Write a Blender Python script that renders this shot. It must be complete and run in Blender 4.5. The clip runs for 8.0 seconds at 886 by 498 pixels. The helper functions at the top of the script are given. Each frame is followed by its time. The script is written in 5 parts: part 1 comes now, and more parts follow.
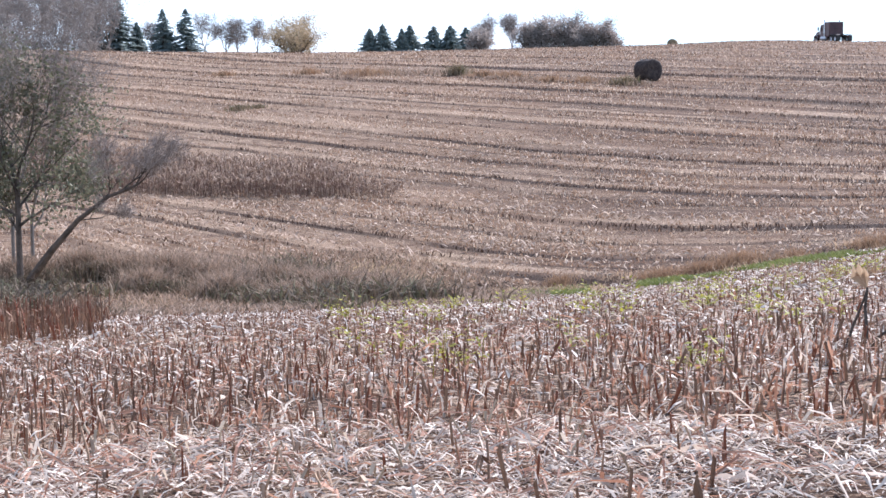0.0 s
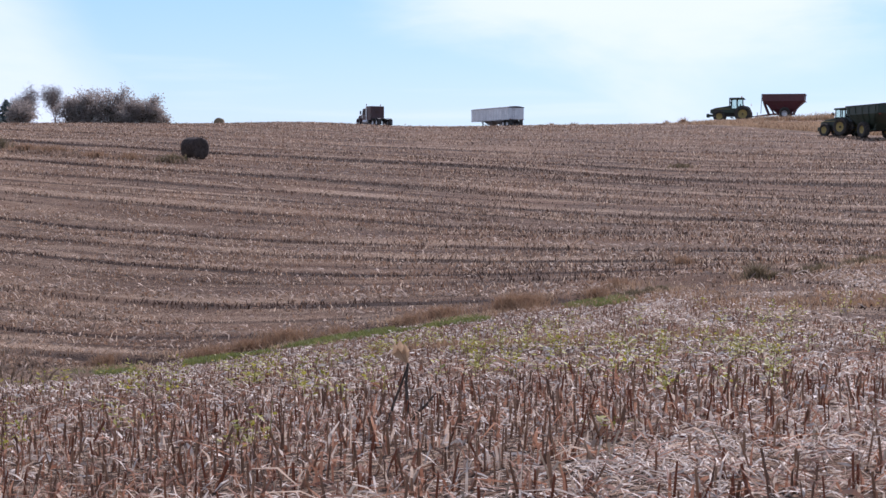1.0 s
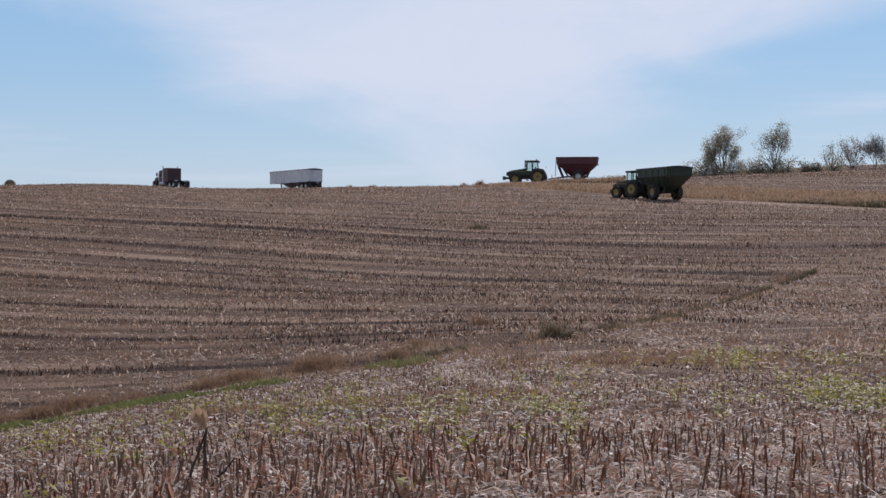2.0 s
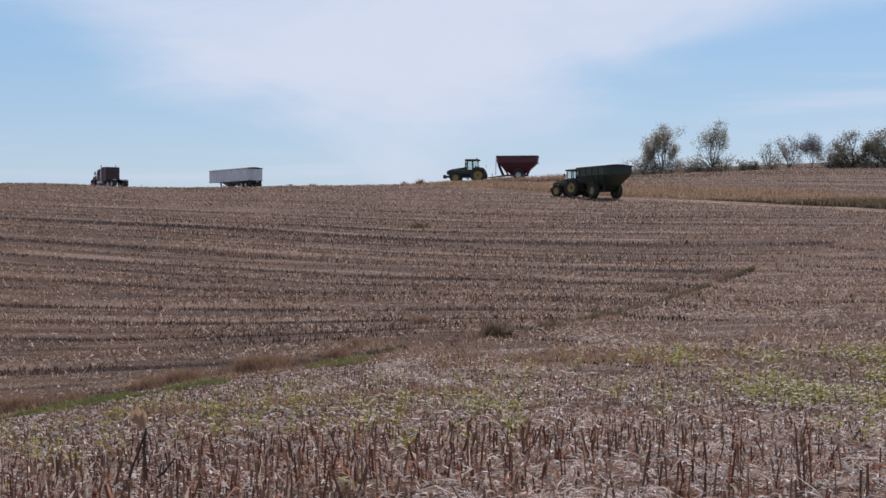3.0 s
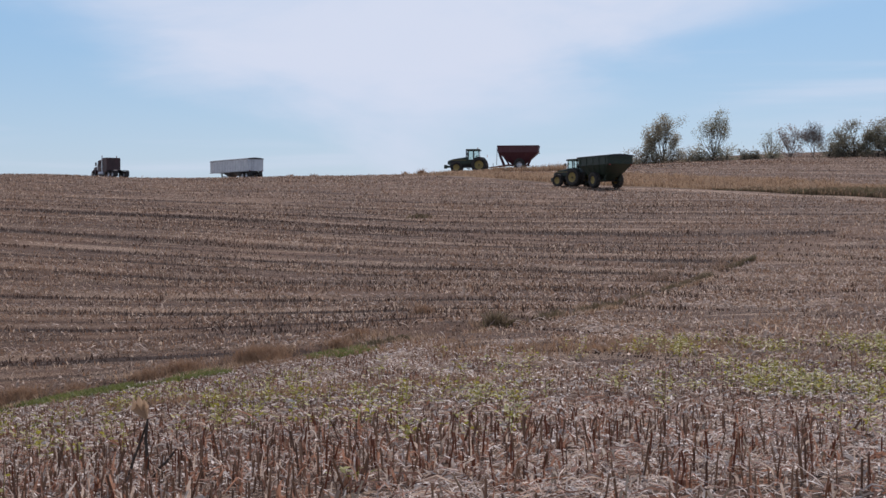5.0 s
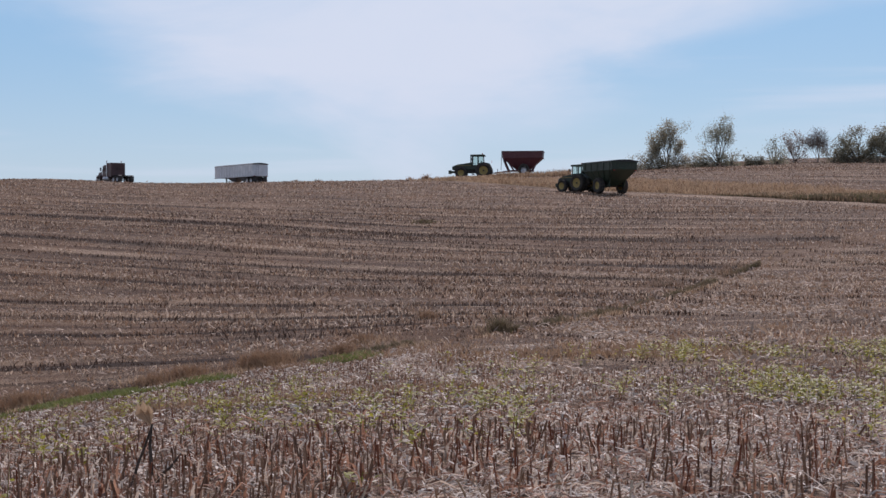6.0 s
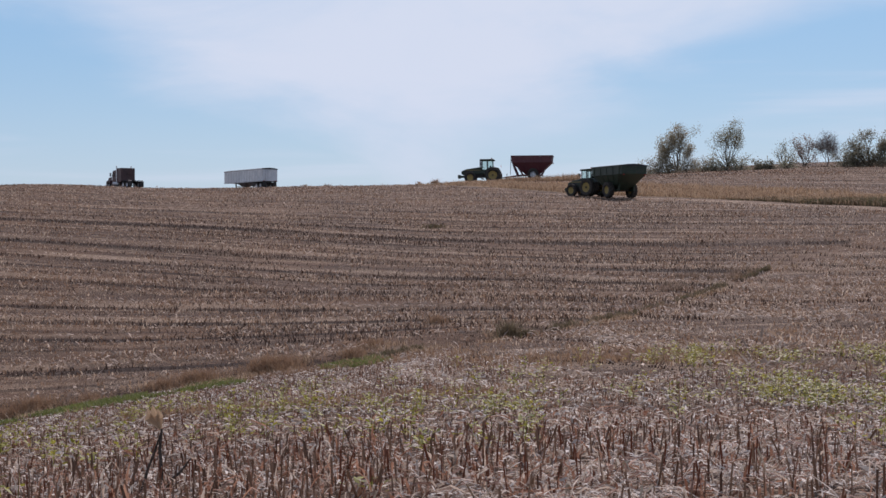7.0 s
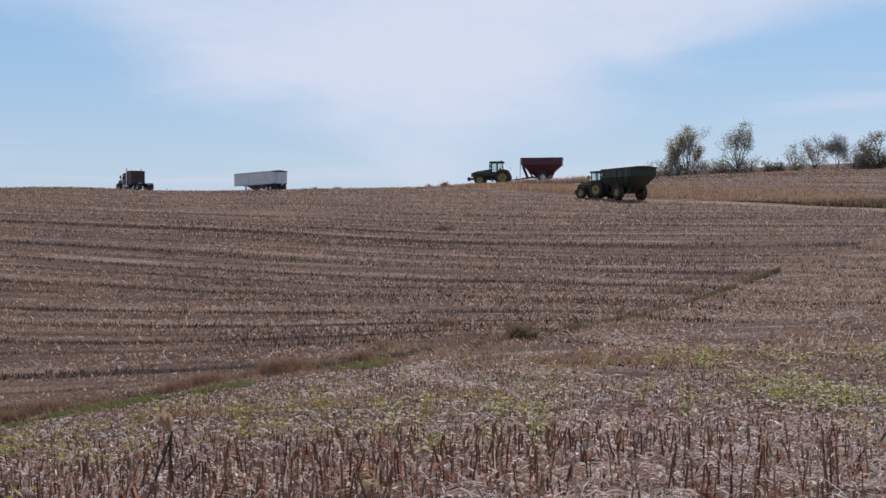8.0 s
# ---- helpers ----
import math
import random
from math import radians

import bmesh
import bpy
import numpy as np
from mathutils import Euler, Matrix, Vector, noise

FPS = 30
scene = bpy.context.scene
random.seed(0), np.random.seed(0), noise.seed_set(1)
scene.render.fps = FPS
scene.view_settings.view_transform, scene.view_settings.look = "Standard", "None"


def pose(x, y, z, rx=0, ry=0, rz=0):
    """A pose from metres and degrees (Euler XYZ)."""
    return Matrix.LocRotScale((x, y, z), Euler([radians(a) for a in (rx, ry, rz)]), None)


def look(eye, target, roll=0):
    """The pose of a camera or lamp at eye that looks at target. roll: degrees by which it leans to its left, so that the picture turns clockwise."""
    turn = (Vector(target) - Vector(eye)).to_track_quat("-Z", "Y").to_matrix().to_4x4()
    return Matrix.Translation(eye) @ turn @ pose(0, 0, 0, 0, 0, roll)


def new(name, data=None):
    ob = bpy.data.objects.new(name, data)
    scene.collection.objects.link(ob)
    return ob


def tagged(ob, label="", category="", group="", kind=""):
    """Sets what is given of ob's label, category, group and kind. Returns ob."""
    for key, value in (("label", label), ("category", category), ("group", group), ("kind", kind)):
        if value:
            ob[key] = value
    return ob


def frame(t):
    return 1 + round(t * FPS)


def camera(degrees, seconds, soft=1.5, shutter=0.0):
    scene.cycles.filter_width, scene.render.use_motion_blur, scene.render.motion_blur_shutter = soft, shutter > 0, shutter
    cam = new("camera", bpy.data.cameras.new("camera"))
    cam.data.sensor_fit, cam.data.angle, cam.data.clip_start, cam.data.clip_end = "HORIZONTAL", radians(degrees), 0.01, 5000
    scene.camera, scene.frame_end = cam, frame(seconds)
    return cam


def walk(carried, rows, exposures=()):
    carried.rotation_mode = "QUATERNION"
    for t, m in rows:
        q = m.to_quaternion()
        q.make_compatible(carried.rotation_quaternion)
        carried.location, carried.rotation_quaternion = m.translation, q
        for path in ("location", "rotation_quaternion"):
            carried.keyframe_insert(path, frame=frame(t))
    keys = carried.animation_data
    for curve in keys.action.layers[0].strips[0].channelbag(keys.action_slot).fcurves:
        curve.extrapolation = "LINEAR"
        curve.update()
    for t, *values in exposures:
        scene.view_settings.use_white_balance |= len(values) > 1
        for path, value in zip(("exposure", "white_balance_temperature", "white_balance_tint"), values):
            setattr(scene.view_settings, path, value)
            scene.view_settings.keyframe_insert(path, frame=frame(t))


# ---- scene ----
# ---------------------------------------------------------------- camera
EYE = 1.65
cam = camera(31.2, 8.0, 1.5)
# seconds, yaw to the right, pitch, roll: a person stands still and swings the camera round
ROWS = [
    (0.0, -25.75, -4.99, -0.62), (0.5, -17.61, -3.873, 0.0), (1.0, -9.463, -2.202, 0.42),
    (1.5, -5.335, -0.567, 0.36), (2.0, -2.239, 0.07, 0.16), (2.2, -1.1, 0.06, 0.08), (3.5, 0.0, 0.0, 0.0), (4.0, 0.083, -0.126, 0.0),
    (4.5, -0.041, -0.367, -0.1), (6.0, -0.294, -0.137, -0.05), (6.5, -0.445, -0.032, -0.1),
    (7.0, -0.635, 0.031, -0.13), (7.5, -0.849, 0.085, -0.19), (8.0, -0.984, 0.115, -0.18),
]
EXPOSURE = [(0.0, 1.1, 5600, 17), (0.5, 0.7, 5720, 20), (1.0, 0.2, 5850, 25), (1.5, -0.15, 6000, 23), (2.0, -0.27, 6100, 22), (8.0, -0.27, 6100, 22)]
walk(cam, [(t, pose(0, 0, EYE, 90 + p, 0, -y) @ pose(0, 0, 0, 0, 0, r)) for t, y, p, r in ROWS], EXPOSURE)

# ---------------------------------------------------------------- sun and sky
SUN_AZ, SUN_EL = 16.0, 40.0
to_sun = Vector((math.sin(radians(SUN_AZ)) * math.cos(radians(SUN_EL)), math.cos(radians(SUN_AZ)) * math.cos(radians(SUN_EL)), math.sin(radians(SUN_EL))))
sun = new("sun", bpy.data.lights.new("sun", "SUN"))
sun.data.energy, sun.data.angle, sun.data.color = 5.0, radians(0.6), (1.0, 0.93, 0.84)
sun.matrix_world = look(to_sun * 50, (0, 0, 0))


class Graph:
    """Short names for building node trees."""

    def __init__(self, tree):
        self.t = tree

    def add(self, kind, **sets):
        n = self.t.nodes.new(kind)
        for key, value in sets.items():
            if hasattr(n, key):
                setattr(n, key, value)
            else:
                n.inputs[key.replace("_", " ")].default_value = value
        return n

    def link(self, a, b):
        self.t.links.new(a, b)
        return self

    def put(self, socket, value):
        if isinstance(value, bpy.types.NodeSocket):
            self.t.links.new(value, socket)
        else:
            socket.default_value = value

    def math(self, op, a, b=0.0, clamp=False):
        n = self.t.nodes.new("ShaderNodeMath")
        n.operation, n.use_clamp = op, clamp
        self.put(n.inputs[0], a)
        self.put(n.inputs[1], b)
        return n.outputs[0]

    def ramp(self, value, lo, hi, a=0.0, b=1.0):
        n = self.t.nodes.new("ShaderNodeMapRange")
        n.interpolation_type = "SMOOTHSTEP"
        self.put(n.inputs[0], value)
        for k, v in zip((1, 2, 3, 4), (lo, hi, a, b)):
            n.inputs[k].default_value = v
        return n.outputs[0]

    def mix(self, fac, a, b):
        n = self.t.nodes.new("ShaderNodeMix")
        n.data_type = "RGBA"
        self.put(n.inputs[0], fac)
        self.put(n.inputs[6], a if isinstance(a, bpy.types.NodeSocket) else (*a, 1))
        self.put(n.inputs[7], b if isinstance(b, bpy.types.NodeSocket) else (*b, 1))
        return n.outputs[2]

    def noise(self, vec, scale, detail=4.0, rough=0.55, distort=0.0):
        n = self.t.nodes.new("ShaderNodeTexNoise")
        if vec is not None:
            self.put(n.inputs["Vector"], vec)
        for k, v in (("Scale", scale), ("Detail", detail), ("Roughness", rough), ("Distortion", distort)):
            n.inputs[k].default_value = v
        return n.outputs[0]

    def stretch(self, vec, scale, turn=(0, 0, 0)):
        n = self.t.nodes.new("ShaderNodeMapping")
        self.put(n.inputs[0], vec)
        n.inputs["Scale"].default_value = scale
        n.inputs["Rotation"].default_value = [radians(a) for a in turn]
        return n.outputs[0]


world = bpy.data.worlds.new("sky")
world.use_nodes = True
scene.world = world
g = Graph(world.node_tree)
wt = world.node_tree
sky = wt.nodes.new("ShaderNodeTexSky")
sky.sky_type, sky.sun_disc = "NISHITA", False
sky.sun_elevation, sky.sun_rotation = radians(SUN_EL), radians(SUN_AZ)
sky.air_density, sky.dust_density, sky.ozone_density = 1.3, 0.15, 2.5
way = wt.nodes.new("ShaderNodeTexCoord").outputs["Generated"]
split = wt.nodes.new("ShaderNodeSeparateXYZ")
g.link(way, split.inputs[0])
# thin high cloud: a broad fan that opens upwards, a bank to the left, faint streaks
X, Z = split.outputs[0], split.outputs[2]
rag = g.math("SUBTRACT", g.noise(g.stretch(way, (5.0, 5.0, 12.0)), 1.0, 6.0, 0.55, 0.4), 0.5)
soft = g.math("SUBTRACT", g.noise(g.stretch(way, (2.2, 2.2, 5.0)), 1.0, 3.0, 0.5), 0.5)
fan_in = g.math("SUBTRACT", g.math("SUBTRACT", Z, 0.045), g.math("MULTIPLY", g.math("ABSOLUTE", g.math("ADD", X, 0.03)), 0.40))
fan_in = g.math("ADD", fan_in, g.math("ADD", g.math("MULTIPLY", rag, 0.12), g.math("MULTIPLY", soft, 0.05)))
fan_cloud = g.math("MULTIPLY", g.ramp(fan_in, -0.02, 0.04), g.ramp(Z, 0.75, 0.25))
bank_in = g.math("SUBTRACT", g.math("SUBTRACT", -0.315, g.math("MULTIPLY", Z, 0.55)), X)
bank_in = g.math("ADD", bank_in, g.math("ADD", g.math("MULTIPLY", rag, 0.07), g.math("MULTIPLY", soft, 0.04)))
bank = g.math("MULTIPLY", g.ramp(bank_in, -0.01, 0.05), g.ramp(Z, 0.6, 0.2, 0.0, 0.9))
streak = g.ramp(g.noise(g.stretch(way, (2.5, 2.5, 34.0), (0, 3, 0)), 1.0, 5.0, 0.5, 0.2), 0.50, 0.70, 0.0, 0.6)
cloud = g.math("MAXIMUM", g.math("MAXIMUM", fan_cloud, bank), streak)
high = g.mix(g.ramp(Z, 0.02, 0.14), (4.7, 7.0, 8.6), (3.1, 5.9, 8.3))
clear = g.mix(g.ramp(Z, 0.15, 0.55, 0.7, 0.0), sky.outputs[0], high)
thick = g.ramp(g.noise(g.stretch(way, (4.0, 4.0, 11.0), (0, 12, 0)), 1.0, 6.0, 0.6, 0.6), 0.3, 0.62, 0.62, 0.97)
tone = g.mix(g.math("MULTIPLY", cloud, thick), clear, (7.9, 8.8, 9.3))
bg = wt.nodes["Background"]
g.link(tone, bg.inputs[0])
bg.inputs[1].default_value = 0.10

# ---------------------------------------------------------------- the lie of the land
STATIONS = np.array([-42.0, -32.0, -21.0, -10.0, 0.0, 10.0, 20.0])
RADII = np.array([0.0, 12.0, 28.0, 52.0, 80.0, 130.0, 180.0, 230.0, 300.0])
HEIGHTS = EYE + np.array([
    [-1.65, -2.50, -3.9, -5.8, -5.2, -0.2, 5.0, 9.1, 10.0],
    [-1.65, -2.45, -3.75, -6.0, -4.7, 0.9, 5.2, 8.4, 9.0],
    [-1.65, -2.40, -3.5, -5.7, -3.9, 1.6, 5.8, 8.8, 9.5],
    [-1.65, -2.10, -3.0, -4.3, -2.9, 1.8, 5.8, 8.72, 9.0],
    [-1.65, -1.95, -2.7, -3.2, -2.4, 1.7, 6.1, 9.6, 11.0],
    [-1.65, -1.95, -2.6, -2.7, -2.3, 2.0, 5.8, 10.4, 15.5],
    [-1.65, -1.95, -2.55, -2.3, -1.2, 2.0, 5.0, 10.0, 16.2],
])


def glide(knots, rows, at):
    """Smooth curve through rows (knots along axis 0) at the places 'at'."""
    at = np.clip(at, knots[0], knots[-1])
    i = np.clip(np.searchsorted(knots, at) - 1, 0, len(knots) - 2)
    slope = np.gradient(rows, knots, axis=0)
    h = knots[i + 1] - knots[i]
    u = (at - knots[i]) / h
    p = (lambda k: rows[k] if rows.ndim == 1 else rows[k, np.arange(len(i))])
    m = (lambda k: slope[k] if rows.ndim == 1 else slope[k, np.arange(len(i))])
    return (2 * u**3 - 3 * u**2 + 1) * p(i) + (u**3 - 2 * u**2 + u) * h * m(i) + (3 * u**2 - 2 * u**3) * p(i + 1) + (u**3 - u**2) * h * m(i + 1)


def smooth(v, lo, hi):
    u = np.clip((np.asarray(v, float) - lo) / (hi - lo), 0, 1)
    return u * u * (3 - 2 * u)


def wave(x, y, size, seed=0):
    """Cheap smooth noise, about -1 to 1."""
    a, b = x / size + seed * 7.3, y / size - seed * 3.1
    return (np.sin(a + 1.3 * np.sin(b * 0.9)) + np.sin(1.7 * b + 0.8 * np.sin(1.3 * a)) + np.sin(0.9 * (a + b) + 2)) / 3


def polar(x, y):
    return np.degrees(np.arctan2(x, y)), np.hypot(x, y)


def ground_z(x, y):
    x, y = np.atleast_1d(np.asarray(x, float)), np.atleast_1d(np.asarray(y, float))
    az, r = polar(x, y)
    per = np.stack([glide(RADII, row, r) for row in HEIGHTS])
    z = glide(STATIONS, per, az)
    flat = smooth(np.abs(az + 11), 45, 120)
    z = z * (1 - flat) + flat * (0.3 * z)
    z = z + 0.10 * wave(x, y, 5.0) * smooth(r, 8, 40) + 0.025 * wave(x, y, 0.9, 2) + 0.12 * wave(x, y, 17.0, 4) * smooth(r, 60, 120)
    z = z + 0.42 * np.exp(-((az + 14.8) / 2.7) ** 2) * smooth(r, 150, 230)
    z = z - 0.35 * np.exp(-((r - gully(az)) / 1.6) ** 2) * smooth(az, 13, 8)
    return z + 12 * smooth(r, 350, 2500)


def gully(az):
    """Distance of the grassed ditch's middle in the direction az."""
    return np.interp(az, [-50, -32, -21, -15.6, -6.9, -3.0, 1.7, 3.5, 6, 8.2, 10.3, 15], [60, 56, 52, 51.5, 53.5, 55, 57, 60, 67.5, 81, 92, 118])


def strip(az):
    """Near and far edge of the tall grass along the track, by direction."""
    near = np.interp(az, [-3, 1, 4, 7.5, 11.5, 16, 25], [232, 205, 186, 180, 169, 157, 140])
    far = np.interp(az, [-3, 1, 4, 7.5, 11.5, 16, 25], [233, 224, 214, 207, 198, 187, 170])
    return near, far


def spot(az, r):
    a = radians(az)
    x, y = r * math.sin(a), r * math.cos(a)
    return x, y, float(ground_z(x, y)[0])


NEAR_ROWS, FAR_ROWS, TURN_ROWS = radians(30), radians(-23), radians(-66)


def row_at(x, y, turn):
    """Across-row coordinate of a place, for rows that run at that angle."""
    return -x * math.sin(turn) + y * math.cos(turn)


def patchy(u, v, seed=0):
    """Smooth random field from 0 to 1 with unit-sized cells."""
    table = np.random.default_rng(40 + seed).random((128, 128))
    i, j = np.floor(u).astype(int), np.floor(v).astype(int)
    a, b = u - i, v - j
    a, b = a * a * (3 - 2 * a), b * b * (3 - 2 * b)
    i, j, k, l = i % 128, j % 128, (i + 1) % 128, (j + 1) % 128
    return (table[i, j] * (1 - a) + table[k, j] * a) * (1 - b) + (table[i, l] * (1 - a) + table[k, l] * a) * b


def bare_band(x, y):
    """1 where the harvester dropped its litter along the near edge, 0 elsewhere."""
    d, r = polar(x, y)
    edge = np.interp(d, [-50, -42, -35, -27, -21, -15, -10, -5, 0, 2.3, 6.2, 10.4, 16, 25], [10.8, 11.2, 12.1, 12.1, 12.2, 11.0, 9.8, 10.8, 13.2, 14.4, 15.8, 18.6, 22.5, 27])
    edge = edge + 0.5 * (patchy(x / 0.9, y / 0.9, 1) - 0.5)
    clear = 1 - (0.45 + 0.35 * smooth(d, -4, 3)) * smooth(patchy(x / 1.3, y / 0.7, 2), 0.62 - 0.3 * smooth(d, -4, 3), 0.8 - 0.3 * smooth(d, -4, 3))
    return smooth(r, edge + 0.25, edge - 0.35) * clear


# pale swaths left where the machines turned: from, to (direction and distance), half width
SWATHS = ((-0.6, 49.0, 2.3, 31.5, 0.55), (2.6, 47.0, 4.6, 35.0, 0.5), (5.2, 56.0, 9.5, 45.0, 0.7), (-6.2, 34.5, -4.0, 38.0, 0.6), (7.0, 72.0, 13.5, 62.0, 0.8), (10.0, 88.0, 17.0, 78.0, 1.0))


def swath(x, y):
    """1 along the middle of the pale swaths."""
    out = np.zeros(len(x))
    for a0, r0, a1, r1, w in SWATHS:
        p, q = (np.array([r * math.sin(radians(a)), r * math.cos(radians(a))]) for a, r in ((a0, r0), (a1, r1)))
        d = q - p
        t = np.clip(((x - p[0]) * d[0] + (y - p[1]) * d[1]) / (d @ d), 0, 1)
        bow = np.sin(np.pi * t) * 0.10
        out = np.maximum(out, np.exp(-(np.hypot(x - p[0] - t * d[0] - bow * d[1], y - p[1] - t * d[1] + bow * d[0]) / w) ** 2))
    return out


def mottle(x, y, turn):
    """Uneven growth along the rows, 0 to 1."""
    u, s = x * math.cos(turn) + y * math.sin(turn), row_at(x, y, turn)
    s = s + 0.9 * np.sin(0.045 * u + 1.0) + 0.5 * np.sin(0.11 * u)
    return 0.55 * patchy(u / 3.0, s / 0.9, 5) + 0.45 * patchy(u / 11.0, s / 2.1, 6)


PASS = 6.1  # width of one pass of the harvester
PASS_FATE = np.random.default_rng(3).random((200, 60))


def passes(x, y, turn):
    """Where a place lies across its harvester pass (0 to 1), and how strongly the pass shows there."""
    u, s = x * math.cos(turn) + y * math.sin(turn), row_at(x, y, turn)
    s = s + 0.9 * np.sin(0.045 * u + 1.0) + 0.5 * np.sin(0.11 * u)
    s = s + 1.4 * np.sin(0.31 * s) + 0.5 * np.sin(0.77 * s)
    fate = PASS_FATE[np.floor(s / PASS).astype(int) % 200, np.floor(u / 23.0 + s * 0.37).astype(int) % 60]
    return np.mod(s / PASS, 1.0), fate


def stripe(phase, lo, hi, soft=0.04):
    return smooth(phase, lo, lo + soft) * smooth(phase, hi, hi - soft)

# ---------------------------------------------------------------- materials
def material(name, a, b, rough=0.85, scale=6.0, metal=0.0, bump=0.15, fine=8.0, vary="", c=None, thin=0.0, spec=0.3):
    """Two (or three) colours mixed by noise at two scales, with relief; vary: 'island' or 'object' shifts the mix piece by piece."""
    m = bpy.data.materials.new(name)
    m.use_nodes = True
    g = Graph(m.node_tree)
    b0 = m.node_tree.nodes["Principled BSDF"]
    co = m.node_tree.nodes.new("ShaderNodeTexCoord").outputs["Object"]
    n1, n2 = g.noise(co, scale), g.noise(co, scale * fine, 5.0, 0.6)
    v = g.math("ADD", g.math("MULTIPLY", n1, 0.65), g.math("MULTIPLY", n2, 0.35))
    fac = g.ramp(v, 0.33, 0.67)
    if vary:
        if vary == "island":
            r = m.node_tree.nodes.new("ShaderNodeNewGeometry").outputs["Random Per Island"]
        else:
            r = m.node_tree.nodes.new("ShaderNodeObjectInfo").outputs["Random"]
        fac = g.math("ADD", g.math("MULTIPLY", fac, 0.35), g.math("MULTIPLY", r, 0.75), True)
    col = g.mix(fac, a, b)
    if c:
        r2 = g.ramp(g.noise(co, scale * 0.37, 3.0), 0.55, 0.72) if not vary else g.math("GREATER_THAN", g.math("FRACT", g.math("MULTIPLY", r, 17.31)), 0.78)
        col = g.mix(r2, col, c)
    g.link(col, b0.inputs["Base Color"])
    b0.inputs["Roughness"].default_value, b0.inputs["Metallic"].default_value = rough, metal
    b0.inputs["Specular IOR Level"].default_value = spec
    if bump:
        bn = m.node_tree.nodes.new("ShaderNodeBump")
        bn.inputs["Strength"].default_value, bn.inputs["Distance"].default_value = bump, 0.03
        g.link(n2, bn.inputs["Height"])
        g.link(bn.outputs[0], b0.inputs["Normal"])
    if thin:
        tr = m.node_tree.nodes.new("ShaderNodeBsdfTranslucent")
        g.link(col, tr.inputs[0])
        mx = m.node_tree.nodes.new("ShaderNodeMixShader")
        mx.inputs[0].default_value = thin
        g.link(b0.outputs[0], mx.inputs[1]).link(tr.outputs[0], mx.inputs[2])
        g.link(mx.outputs[0], m.node_tree.nodes["Material Output"].inputs[0])
    return m


M_STALK = material("stubble_stalk", (0.10, 0.046, 0.027), (0.36, 0.21, 0.125), 0.7, 3.0, vary="island", c=(0.20, 0.066, 0.032), thin=0.12)
M_SHEATH = material("brown_leaf_sheath", (0.15, 0.058, 0.034), (0.50, 0.28, 0.18), 0.7, 3.0, vary="island", c=(0.68, 0.54, 0.42), thin=0.35)
M_HUSK = material("dry_husk", (0.32, 0.225, 0.16), (0.80, 0.695, 0.58), 0.6, 4.0, vary="island", c=(0.18, 0.10, 0.065), thin=0.3, spec=0.4)
M_FAR = material("far_stubble", (0.11, 0.056, 0.034), (0.36, 0.225, 0.14), 0.7, 2.0, vary="island", c=(0.64, 0.50, 0.37), thin=0.45)
# near-black stubble colour: the shaded side of backlit rows, painted in
M_ROW_SHADE = material("row_shade_stubble", (0.03, 0.018, 0.012), (0.12, 0.066, 0.043), 0.8, 2.0, vary="island", thin=0.1)
M_LITTER = material("far_litter", (0.20, 0.125, 0.08), (0.54, 0.40, 0.29), 0.7, 2.0, vary="island", thin=0.2)
M_CORN = material("standing_corn", (0.09, 0.050, 0.036), (0.28, 0.175, 0.125), 0.75, 2.0, vary="island", c=(0.42, 0.31, 0.23), thin=0.12)
M_TAN = material("tan_grass", (0.25, 0.165, 0.10), (0.58, 0.42, 0.275), 0.8, 1.0, vary="island", c=(0.20, 0.125, 0.075), thin=0.35)
M_RUST = material("rusty_weeds", (0.22, 0.125, 0.075), (0.42, 0.28, 0.17), 0.85, 1.0, vary="island", thin=0.3)
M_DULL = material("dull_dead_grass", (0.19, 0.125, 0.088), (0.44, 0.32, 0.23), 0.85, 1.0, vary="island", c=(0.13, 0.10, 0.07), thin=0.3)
# olive-brown scrub, its base colour deepened to paint in self-shadow
M_SCRUB = material("shade_darkened_scrub", (0.075, 0.054, 0.038), (0.22, 0.162, 0.11), 0.9, 1.0, vary="island", c=(0.14, 0.125, 0.072), thin=0.2)
M_OLIVE = material("olive_weeds", (0.11, 0.082, 0.05), (0.28, 0.21, 0.13), 0.85, 1.0, vary="island", c=(0.13, 0.12, 0.06), thin=0.3)
M_GREEN = material("short_green_grass", (0.09, 0.115, 0.03), (0.24, 0.245, 0.075), 0.7, 1.0, vary="island", thin=0.35)
M_WEED = material("yellow_green_leaf", (0.16, 0.165, 0.03), (0.44, 0.39, 0.06), 0.6, 2.0, vary="island", thin=0.45)
M_BARK = material("bark", (0.045, 0.035, 0.028), (0.13, 0.10, 0.08), 0.9, 3.0, bump=0.5)
M_TWIG = material("bare_twigs", (0.17, 0.14, 0.12), (0.34, 0.28, 0.24), 0.9, 3.0, vary="island")
# next three leaf colours are lightened to take in the distance haze
M_LEAF = material("olive_leaves", (0.13, 0.125, 0.085), (0.28, 0.255, 0.18), 0.7, 1.0, vary="island", thin=0.5)
M_BROWN = material("browning_leaves", (0.20, 0.18, 0.125), (0.40, 0.35, 0.24), 0.7, 1.0, vary="island", thin=0.5)
M_SILVER = material("grey_green_leaves", (0.17, 0.17, 0.115), (0.36, 0.34, 0.24), 0.7, 1.0, vary="island", thin=0.5)
M_GOLD = material("golden_willow_leaves", (0.26, 0.20, 0.12), (0.48, 0.37, 0.23), 0.7, 1.0, vary="island", thin=0.4)
